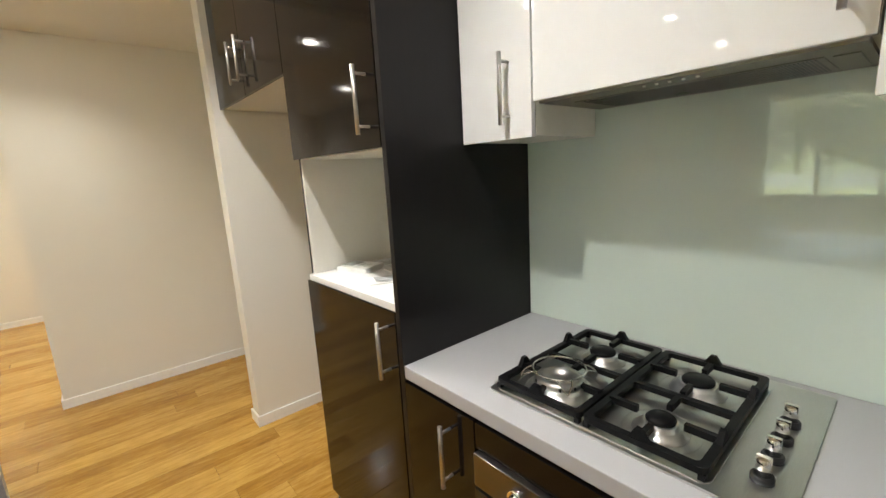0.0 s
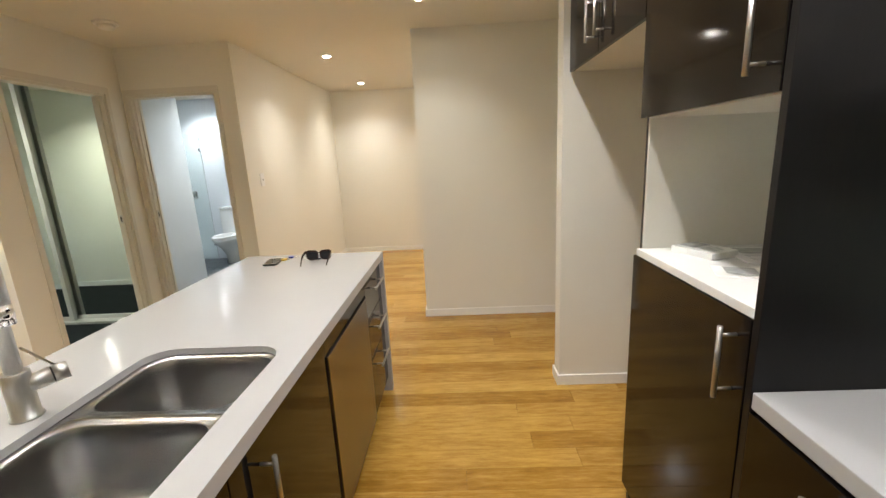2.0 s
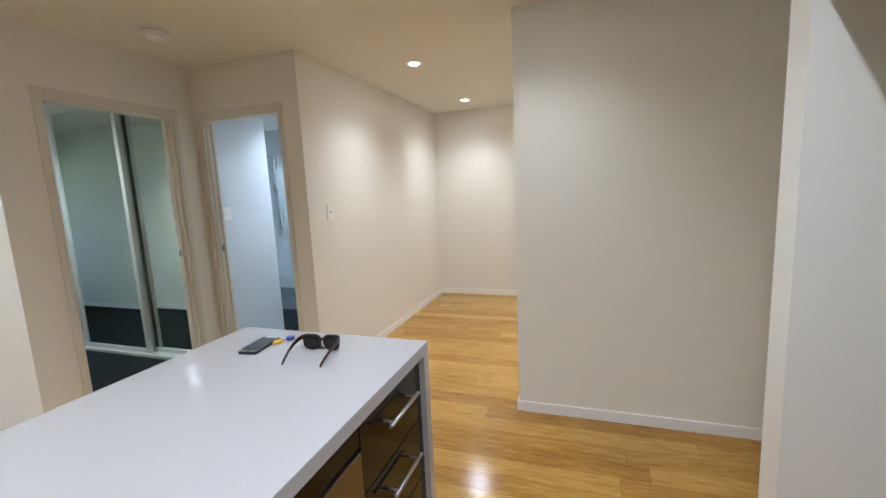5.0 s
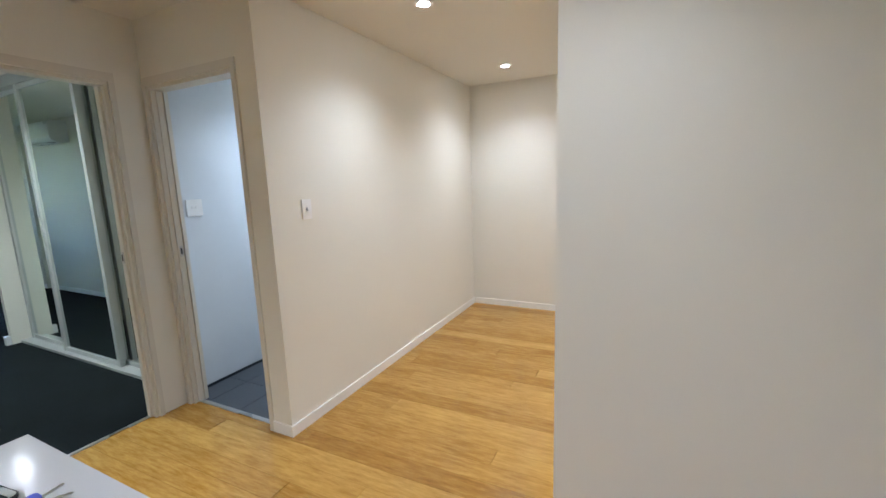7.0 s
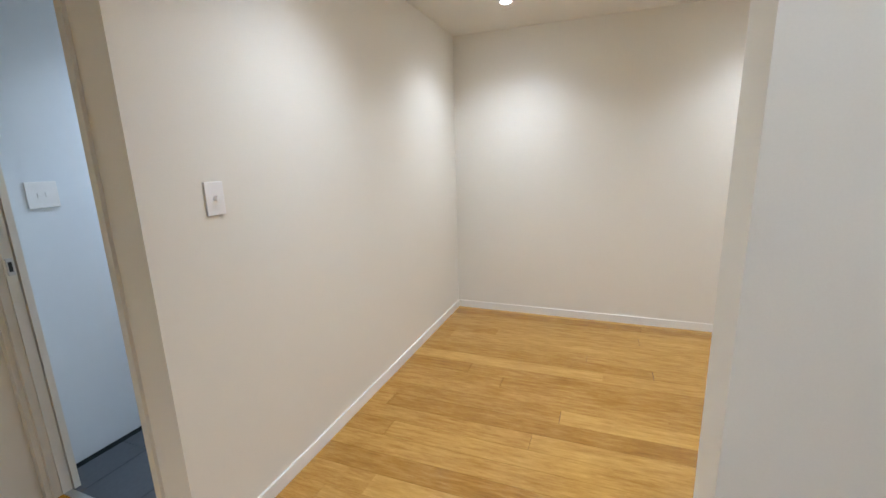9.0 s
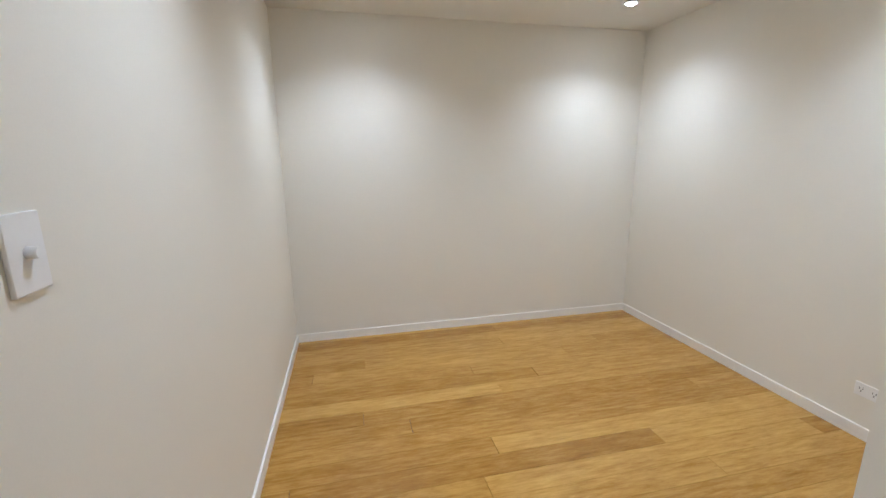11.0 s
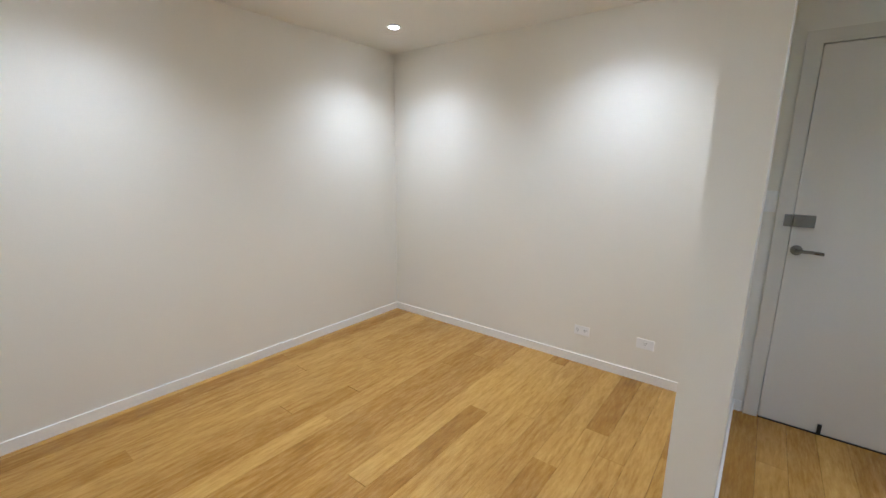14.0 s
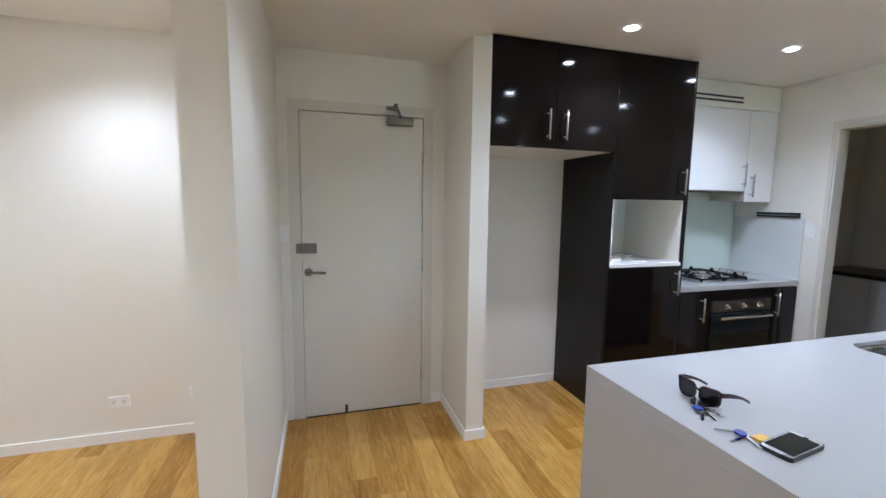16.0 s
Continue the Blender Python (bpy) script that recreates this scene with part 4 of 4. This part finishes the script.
keys = thing("key_bunch", (-0.962, 2.248, 0.90), "bunch of metal keys with a blue tag beside the sunglasses", "keys", "keys on the island")
for i, a in enumerate((10, 45, 85, 130, 200)):
    part("key", key_shape(bmesh.new(), -0.02 + 0.005 * i, 0.006, 0.0005 + 0.0026 * i, radians(a + 120)), CHROME, keys)
part("ring", tube(bmesh.new(), ring_points(0.0, 0.012, 0.012, 0.013, 20), 0.0011, 6), CHROME, keys)
part("tag", slab(bmesh.new(), rounded(-0.03, -0.004, 0.012, 0.034, 0.008, 4), 0.011, 0.016), BLUE, keys, "blue plastic tag")
part("fob", slab(bmesh.new(), rounded(-0.008, 0.040, -0.028, -0.004, 0.008, 4), 0.001, 0.011), BLACKPLASTIC, keys, "black car fob")
local(keys)
keys = thing("key_bunch", (-1.110, 2.252, 0.90), "small bunch of keys with blue and yellow covers beside the phone", "keys", "keys on the island")
for i, (a, mt) in enumerate(((100, CHROME), (165, NICKEL), (60, CHROME))):
    part("key", key_shape(bmesh.new(), -0.004 + 0.006 * i, 0.01, 0.0005 + 0.0026 * i, radians(a)), mt, keys)
part("key_cover", slab(bmesh.new(), rounded(-0.014, 0.014, 0.012, 0.034, 0.008, 4), 0.008, 0.014), BLUE, keys, "blue plastic key cover")
part("key_cover", slab(bmesh.new(), rounded(-0.040, -0.014, -0.034, 0.004, 0.008, 4), 0.002, 0.009), YELLOW, keys, "yellow plastic key cover")
local(keys)

# ---- entry ----
entry = thing("entry_door", (1.0, 3.03, 0), "closed white painted flush entry door", "door")
leaf = part("leaf", box(0.990, 1.030, 2.628, 3.437, 0.008, 2.061, bevel=0.002), DOORPAINT, entry, "white painted flush door leaf")
part("rose", rod(bmesh.new(), (0.990, 3.400, 1.020), (0.982, 3.400, 1.020), 0.027, seg=28), BRONZE, leaf, "round dull bronze rose")
bm = bmesh.new()
rod(bm, (0.984, 3.400, 1.020), (0.945, 3.400, 1.020), 0.010, seg=16)
tube(bm, [(0.945, 3.405, 1.020), (0.940, 3.385, 1.021), (0.938, 3.34, 1.022), (0.940, 3.29, 1.018)], 0.009, 12)
part("lever_handle", bm, BRONZE, leaf, "dull bronze lever handle")
lock = part("rim_lock", box(0.962, 0.990, 3.345, 3.436, 1.148, 1.212, bevel=0.003), GREYMETAL, leaf, "grey metal rim lock")
part("turn_knob", rod(bmesh.new(), (0.962, 3.392, 1.180), (0.950, 3.392, 1.180), 0.012, seg=18), GREYMETAL, lock)
part("strike_box", box(0.960, 0.984, 3.440, 3.474, 1.148, 1.212, bevel=0.002), GREYMETAL, entry, "grey metal lock strike")
part("bolt", box(0.976, 0.990, 3.157, 3.175, 0.012, 0.065, bevel=0.002), BLACKPLASTIC, leaf, "small black bolt")
for z in (0.25, 1.05, 1.80):
    part("hinge", rod(bmesh.new(), (0.984, 2.626, z - 0.045), (0.984, 2.626, z + 0.045), 0.005, seg=10), NICKEL, entry)
part("weather_seal", box(0.985, 1.02, 2.63, 3.435, 0.0006, 0.007), RUBBER, entry, "dark door sweep")
closer = thing("door_closer", (0.97, 2.80, 2.0), "grey metal overhead door closer with a folded arm", "door closer")
part("body", box(0.935, 0.989, 2.705, 2.885, 2.000, 2.047, bevel=0.006), GREYMETAL, closer)
part("spindle", rod(bmesh.new(), (0.962, 2.79, 2.047), (0.962, 2.79, 2.065), 0.011, seg=16), GREYMETAL, closer)
part("arm", tube(bmesh.new(), [(0.962, 2.79, 2.061), (0.86, 2.82, 2.068), (0.755, 2.856, 2.074)], 0.008, 8), GREYMETAL, closer)
part("arm", tube(bmesh.new(), [(0.755, 2.856, 2.084), (0.86, 2.852, 2.096), (0.975, 2.848, 2.107)], 0.007, 8), GREYMETAL, closer)
part("elbow", rod(bmesh.new(), (0.755, 2.856, 2.066), (0.755, 2.856, 2.092), 0.011, seg=14), GREYMETAL, closer)
part("arm_bracket", box(0.955, 0.981, 2.815, 2.885, 2.097, 2.120, bevel=0.002), GREYMETAL, closer)


def wall_plate(name, at, size, normal, label, category, rockers=1, holes=0):
    """A small plate on a wall, with rockers or socket holes."""
    x, y, z = at
    nx, ny = normal
    w, h = size
    o = thing(name, at, label, category)
    def slabbox(u0, u1, v0, v1, d0, d1, bevel=0.0):
        if nx:
            return box(x + nx * d0, x + nx * d1, y + u0, y + u1, z + v0, z + v1, bevel=bevel)
        return box(x + u0, x + u1, y + ny * d0, y + ny * d1, z + v0, z + v1, bevel=bevel)
    plate = part("plate", slabbox(-w / 2, w / 2, -h / 2, h / 2, 0.0, 0.008, 0.002), WHITEPLASTIC, o)
    for i in range(rockers):
        u = (i - (rockers - 1) / 2) * 0.03
        part("rocker", slabbox(u - 0.006, u + 0.006, -0.010, 0.010, 0.008, 0.011, 0.001), WHITEPLASTIC, o, "white rocker switch")
    for i in range(holes):
        u = (i - (holes - 1) / 2) * 0.055
        bm = bmesh.new()
        for du, dv in ((-0.007, 0.006), (0.007, 0.006), (0, -0.008)):
            b = slabbox(u + du - 0.0015, u + du + 0.0015, dv - 0.005, dv + 0.005, 0.008, 0.0084)
            me = bpy.data.meshes.new("pin")
            b.to_mesh(me)
            b.free()
            bm.from_mesh(me)
            bpy.data.meshes.remove(me)
        part("socket_slots", bm, BLACKPLASTIC, o, "dark socket slots")
    return o


dimmer = wall_plate("dimmer_switch", (-1.955, 3.856, 1.302), (0.074, 0.116), (1, 0), "white plastic dimmer switch with a round knob", "light switch", 0)
part("knob", rod(bmesh.new(), (-1.9475, 3.856, 1.302), (-1.932, 3.856, 1.302), 0.0095, 0.0085, seg=20), WHITEPLASTIC, dimmer, "round dimmer knob")
wall_plate("light_switch", (-3.20, 2.372, 1.268), (0.074, 0.116), (0, -1), "white plastic light switch on the living room wall", "light switch")
wall_plate("light_switch", (0.450, -0.40, 1.31), (0.074, 0.116), (0, 1), "white plastic light switch beside the laundry doorway", "light switch")
wall_plate("light_switch", (0.999, 3.545, 1.275), (0.060, 0.116), (-1, 0), "white plastic light switch beside the entry door", "light switch")
wall_plate("light_switch", (-3.03, 3.88, 1.31), (0.116, 0.116), (1, 0), "white plastic switch plate on the bathroom wall", "light switch", 2)
wall_plate("power_point", (1.003, 4.52, 0.255), (0.112, 0.070), (-1, 0), "white double power point above the skirting", "power point", 0, 2)
wall_plate("data_point", (1.003, 4.085, 0.27), (0.112, 0.070), (-1, 0), "white antenna and data plate above the skirting", "data point", 0, 1)


# ---- doorways of the bedroom and bathroom ----
latch = thing("sliding_door_edge", (-2.84, 3.645, 0), "edge of a white cavity sliding door parked in its pocket", "sliding door")
part("edge", box(-2.872, -2.855, 3.627, 3.663, 0.005, 2.033, bevel=0.001), DOORPAINT, latch)
part("edge_pull", box(-2.856, -2.851, 3.634, 3.656, 1.012, 1.082, bevel=0.001), STEEL, latch, "metal edge pull")
part("pull_recess", box(-2.8512, -2.8505, 3.639, 3.651, 1.027, 1.067), BLACKPLASTIC, latch)
latch = thing("sliding_door_edge", (-2.98, 3.39, 0), "edge of a white cavity sliding door parked in its pocket", "sliding door")
part("edge", box(-3.0, -2.964, 3.374, 3.392, 0.005, 2.033, bevel=0.001), DOORPAINT, latch)
part("edge_pull", box(-2.993, -2.971, 3.369, 3.375, 1.012, 1.082, bevel=0.001), STEEL, latch, "metal edge pull")
part("pull_recess", box(-2.988, -2.976, 3.3683, 3.3689, 1.027, 1.067), BLACKPLASTIC, latch)
structure("threshold_bathroom", box(-2.865, -2.147, 3.63, 3.66, -0.010, 0.006), ALU, "thin metal threshold strip")
structure("threshold_bedroom", box(-2.998, -2.978, 2.625, 3.39, -0.010, 0.007), ALU, "thin metal carpet edge strip")

# ---- bedroom ----
robe = thing("wardrobe", (-4.4, 3.72, 0), "built-in wardrobe with three mirrored sliding doors in silver frames", "wardrobe")
part("bottom_track", box(-5.655, -3.14, 3.66, 3.79, 0.004, 0.028), STILE, robe, "silver floor track")
part("top_track", box(-5.655, -3.14, 3.685, 3.79, 2.337, 2.429), STILE, robe, "silver head track")
for x0, x1, y in ((-5.64, -4.82, 3.760), (-4.88, -3.95, 3.712), (-4.02, -3.145, 3.760)):
    dr = part("mirror_door", boxes(bmesh.new(), (x0, x0 + 0.042, y - 0.020, y + 0.016, 0.03, 2.335), (x1 - 0.042, x1, y - 0.020, y + 0.016, 0.03, 2.335), (x0 + 0.042, x1 - 0.042, y - 0.014, y + 0.014, 0.03, 0.066), (x0 + 0.042, x1 - 0.042, y - 0.014, y + 0.014, 2.30, 2.335)), STILE, robe, "silver aluminium door frame")
    part("mirror", box(x0 + 0.042, x1 - 0.042, y - 0.003, y + 0.006, 0.066, 2.30), MIRROR, dr, "greenish mirror")
single("door_stop", box(-5.72, -5.665, 3.56, 3.598, 0.004, 0.09, bevel=0.003), WHITEPLASTIC, "small white block at the wardrobe's end", "door stop", base=(-5.69, 3.58, 0.004))

ac = thing("air_conditioner", (-7.51, 2.48, 2.10), "white wall-mounted split air conditioner high in the bedroom", "air conditioner")
prof = [(2.482, 2.11), (2.60, 2.10), (2.665, 2.125), (2.69, 2.17), (2.69, 2.33), (2.675, 2.37), (2.64, 2.382), (2.482, 2.382)]
bm = bmesh.new()
a = [bm.verts.new((-7.94, y, z)) for y, z in prof]
b = [bm.verts.new((-7.08, y, z)) for y, z in prof]
for i in range(len(prof)):
    bm.faces.new((a[i], a[(i + 1) % len(prof)], b[(i + 1) % len(prof)], b[i]))
bm.faces.new(a)
bm.faces.new(b[::-1])
bmesh.ops.bevel(bm, geom=bm.edges[:], offset=0.006, segments=2, affect="EDGES")
part("casing", bm, WHITEPLASTIC, ac)
part("louvre", box(-7.86, -7.16, 2.575, 2.675, 2.092, 2.100, bevel=0.002), WHITEPLASTIC, ac)
part("air_slot", box(-7.87, -7.15, 2.60, 2.66, 2.1005, 2.106), BLACKPLASTIC, ac)


def window(name, x, y0, y1, z0, z1, mullions, label):
    """A window in a wall of constant x, as part of the setting."""
    w = new(name)
    w.location = (x, (y0 + y1) / 2, z0)
    tagged(w, label, "window", kind="structure")
    fr = boxes(bmesh.new(), (x - 0.04, x + 0.04, y0, y0 + 0.05, z0, z1), (x - 0.04, x + 0.04, y1 - 0.05, y1, z0, z1), (x - 0.04, x + 0.04, y0 + 0.05, y1 - 0.05, z0, z0 + 0.05), (x - 0.04, x + 0.04, y0 + 0.05, y1 - 0.05, z1 - 0.05, z1))
    part("window_frame", fr, ALU, w, "aluminium window frame")
    edges = [y0 + 0.05, *mullions, y1 - 0.05]
    for m in mullions:
        part("mullion", box(x - 0.035, x + 0.035, m - 0.028, m + 0.028, z0 + 0.05, z1 - 0.05), ALU, w)
    for a, b in zip(edges, edges[1:]):
        g = part("pane", box(x - 0.003, x + 0.003, a + 0.001, b - 0.001, z0 + 0.051, z1 - 0.051), GLASS, w, "clear glass pane")
        g.visible_shadow = False
    part("window_sill", box(x + 0.045, x + 0.14, y0 - 0.03, y1 + 0.03, z0 - 0.02, z0 + 0.002, bevel=0.002), TRIM, w, "white painted sill")
    return w


window("window_1", -6.05, -0.10, 1.6, 0.74, 2.26, (0.25, 0.93), "wide aluminium sliding window of the living room")
window("window_2", -9.15, 3.4, 4.9, 0.9, 2.2, (4.15,), "aluminium window of the bedroom")

# ---- bathroom ----
toilet = thing("toilet", (-3.610, 6.1, 0), "white ceramic toilet against the bathroom end wall", "toilet")
bm = bmesh.new()
rows = []
for z, w, l, yo in ((0.0, 0.11, 0.20, 6.17), (0.12, 0.11, 0.20, 6.17), (0.24, 0.13, 0.235, 6.13), (0.33, 0.165, 0.285, 6.06), (0.385, 0.185, 0.315, 6.04), (0.405, 0.185, 0.315, 6.04)):
    rows.append([bm.verts.new((-3.610 + w * math.cos(q), yo - 0.0 + l * math.sin(q) * (1.0 if math.sin(q) < 0 else 0.85), z)) for q in [2 * math.pi * i / 32 for i in range(32)]])
for a, b in zip(rows, rows[1:]):
    for i in range(32):
        f = bm.faces.new((a[i], a[(i + 1) % 32], b[(i + 1) % 32], b[i]))
        f.smooth = True
bm.faces.new(rows[0][::-1])
bm.faces.new(rows[-1])
part("pan", bm, CERAMIC, toilet)
seat = [(-3.610 + 0.188 * math.cos(q), 6.035 + 0.32 * math.sin(q) * (1.0 if math.sin(q) < 0 else 0.62)) for q in [2 * math.pi * i / 32 for i in range(32)]]
part("seat", slab(bmesh.new(), seat, 0.407, 0.422), WHITEPLASTIC, toilet)
part("lid", slab(bmesh.new(), [(-3.610 + (x + 3.61) * 0.98, y) for x, y in seat], 0.423, 0.438), WHITEPLASTIC, toilet)
part("cistern", box(-3.800, -3.420, 6.22, 6.378, 0.43, 0.80, bevel=0.015), CERAMIC, toilet)
part("cistern_lid", box(-3.805, -3.415, 6.215, 6.379, 0.801, 0.83, bevel=0.008), CERAMIC, toilet)
part("flush_button", lathe(bmesh.new(), -3.610, 6.30, [(0.022, 0.829), (0.022, 0.834), (0.018, 0.836)], 20), CHROME, toilet)

screen = thing("shower_screen", (-4.02, 5.95, 0), "frameless clear glass shower screen fixed to the end wall", "shower screen")
part("glass", box(-4.026, -4.016, 5.50, 6.372, 0.012, 1.92), SHOWERGLASS, screen, "clear toughened glass").visible_shadow = False
for z in (0.22, 1.68):
    part("clamp", box(-4.036, -4.006, 6.33, 6.3795, z, z + 0.05, bevel=0.003), CHROME, screen, "chrome wall clamp")
shower = thing("shower_rail", (-4.53, 6.36, 0.9), "chrome shower rail with a hand shower and hose", "shower")
part("rail", rod(bmesh.new(), (-4.53, 6.335, 0.95), (-4.53, 6.335, 2.05), 0.010, seg=14), CHROME, shower)
part("top_arm", tube(bmesh.new(), [(-4.53, 6.375, 2.02), (-4.53, 6.25, 2.05), (-4.53, 6.08, 2.05)], 0.009, 10), CHROME, shower)
part("shower_head", rod(bmesh.new(), (-4.53, 6.06, 2.045), (-4.53, 6.06, 2.02), 0.07, 0.075, seg=24), CHROME, shower)
part("hand_shower", tube(bmesh.new(), [(-4.53, 6.30, 1.52), (-4.50, 6.24, 1.60), (-4.47, 6.19, 1.63)], 0.014, 10), CHROME, shower)
part("slider", box(-4.55, -4.51, 6.30, 6.35, 1.50, 1.55, bevel=0.004), CHROME, shower)
part("hose", tube(bmesh.new(), [(-4.50, 6.30, 1.52), (-4.46, 6.30, 1.2), (-4.43, 6.31, 0.9), (-4.45, 6.33, 0.78), (-4.50, 6.34, 0.85), (-4.53, 6.36, 0.97)], 0.006, 8), CHROME, shower)
for z in (0.97, 2.03):
    part("bracket", rod(bmesh.new(), (-4.53, 6.335, z), (-4.53, 6.379, z), 0.012, seg=12), CHROME, shower)
mixer = thing("shower_mixer", (-4.24, 6.37, 1.02), "chrome shower mixer on the tiled wall", "tap")
part("plate", box(-4.29, -4.19, 6.372, 6.379, 0.965, 1.085, bevel=0.002), CHROME, mixer)
part("lever", boxes(rod(bmesh.new(), (-4.24, 6.372, 1.02), (-4.24, 6.325, 1.02), 0.020, seg=18), (-4.248, -4.232, 6.322, 6.332, 1.015, 1.075)), CHROME, mixer)

# ---- laundry ----
tub = thing("laundry_cabinet", (0.55, -1.8, 0), "pale laundry cabinet with a dark bench top in the unlit laundry", "cabinet")
part("carcass", box(0.12, 1.10, -2.09, -1.52, 0.0, 0.84), CABGREY, tub, "pale grey carcass")
for x0, x1 in ((0.125, 0.61), (0.614, 1.095)):
    part("door", box(x0, x1, -1.52, -1.502, 0.09, 0.835, bevel=0.0015), CABGREY, tub)
part("top", box(0.10, 1.102, -2.095, -1.485, 0.842, 0.880, bevel=0.002), DARKSIDE, tub, "dark laminate top")

# ---- outside the window ----
fence = thing("paling_fence", (-28.0, 3.5, -0.6), "pale grey weathered paling fence across the lawn", "fence")
for i in range(90):
    y = -6 + i * 0.22
    part("paling", box(-28.02, -28.0, y, y + 0.19, -0.6, 0.14 + 0.05 * random.random()), FENCE, fence)
part("rail", box(-28.06, -28.02, -6, 13.8, -0.1, 0.0), FENCE, fence)


def tree(x, y, h, r, seed):
    rnd = random.Random(seed)
    t = thing("tree", (x, y, -0.6), "bushy green tree standing behind the fence", "tree", "trees behind the fence")
    bm = bmesh.new()
    top = Vector((x + rnd.uniform(-0.3, 0.3), y + rnd.uniform(-0.3, 0.3), h * 0.62))
    rod(bm, (x, y, -0.7), top, 0.16, 0.07, 10)
    ends = []
    for k in range(12):
        a, z0 = rnd.uniform(0, 6.28), rnd.uniform(0.08, 0.6) * h
        s = Vector((x, y, z0))
        e = s + Vector((math.cos(a) * r * 0.7, math.sin(a) * r * 0.7, rnd.uniform(0.4, 1.2)))
        rod(bm, s, e, 0.06, 0.02, 7)
        ends.append(e)
    part("trunk", bm, BARK, t, "brown bark")
    vs, fs = [], []
    for k in range(1900):
        c = rnd.choice(ends + [top]) + Vector((rnd.gauss(0, r * 0.33), rnd.gauss(0, r * 0.33), rnd.gauss(0.1, r * 0.36)))
        q = Euler((rnd.uniform(-1.2, 1.2), rnd.uniform(-1.2, 1.2), rnd.uniform(0, 6.28))).to_matrix()
        s = rnd.uniform(0.10, 0.24)
        n = len(vs)
        for u, v in ((-s * 0.5, 0), (0, -s * 1.1), (s * 0.5, 0), (0, s * 1.1)):
            vs.append(c + q @ Vector((u, v, 0)))
        fs.append((n, n + 1, n + 2, n + 3))
    me = bpy.data.meshes.new("crown")
    base = base_of(t)
    me.from_pydata([v - base for v in vs], [], fs)
    me.materials.append(LEAF)
    o = new("crown", me)
    o.parent = t
    return t


for x, y, h, r, s in ((-30.5, -2.6, 6.0, 2.4, 1), (-29.8, 0.8, 4.6, 2.1, 2), (-30.2, 3.6, 5.4, 2.3, 3), (-30.5, 6.4, 5.2, 2.4, 4), (-34.5, 2.2, 8.6, 3.0, 5), (-34.0, 5.6, 8.4, 3.0, 6), (-35, -1.5, 8.0, 3.0, 7), (-35, 9.5, 9.0, 3.2, 8)):
    tree(x, y, h, r, s)

# ---- floor tiles and boards ----
floor_bath, floor_ob = bpy.data.objects["floor_bathroom"], bpy.data.objects["floor"]
tile_bm = boxes(bmesh.new(), (0, 0.296, 0, 0.296, -0.004, 0.002))
tile_me = mesh_of("tile", tile_bm, SLATE)
for i in range(11):
    for j in range(10):
        x, y = -5.2 + i * 0.30, 3.662 + j * 0.30
        if x > -2.36 or y > 6.1 or (x < -3.2 and y < 4.4):
            continue
        o = new("tile", tile_me)
        o.location, o.parent = (x, y, 0), floor_bath

BW, BL = 0.128, 1.83
def board_mesh(length):
    """A board with eased long edges."""
    e = 0.0007
    bm = bmesh.new()
    lo = [bm.verts.new(q) for q in ((0.0006, 0.0006, -0.011), (length - 0.0006, 0.0006, -0.011), (length - 0.0006, BW - 0.0006, -0.011), (0.0006, BW - 0.0006, -0.011))]
    mid = [bm.verts.new((v.co.x, v.co.y, -e * 0.7)) for v in lo]
    hi = [bm.verts.new(q) for q in ((e, e, 0), (length - e, e, 0), (length - e, BW - e, 0), (e, BW - e, 0))]
    for a, b in ((lo, mid), (mid, hi)):
        for i in range(4):
            bm.faces.new((a[i], a[(i + 1) % 4], b[(i + 1) % 4], b[i]))
    bm.faces.new(hi)
    return mesh_of("board", bm, BAMBOO)


board_cache = {}
rb = random.Random(11)
y = -2.2
while y < 6.43:
    x_min = -6.0 if y < 2.36 else (-2.975 if y < 3.63 else -1.953)
    x = x_min - rb.uniform(0.05, BL - 0.1)
    while x < 1.10:
        a, b = max(x, x_min), min(x + BL, 1.10)
        x += BL
        if b - a < 0.03 or (y < -0.55 and a > -0.9):
            continue
        key = round(b - a, 2)
        if key not in board_cache:
            board_cache[key] = board_mesh(key)
        o = new("board", board_cache[key])
        o.location, o.parent = (a, y, 0), floor_ob
    y += BW
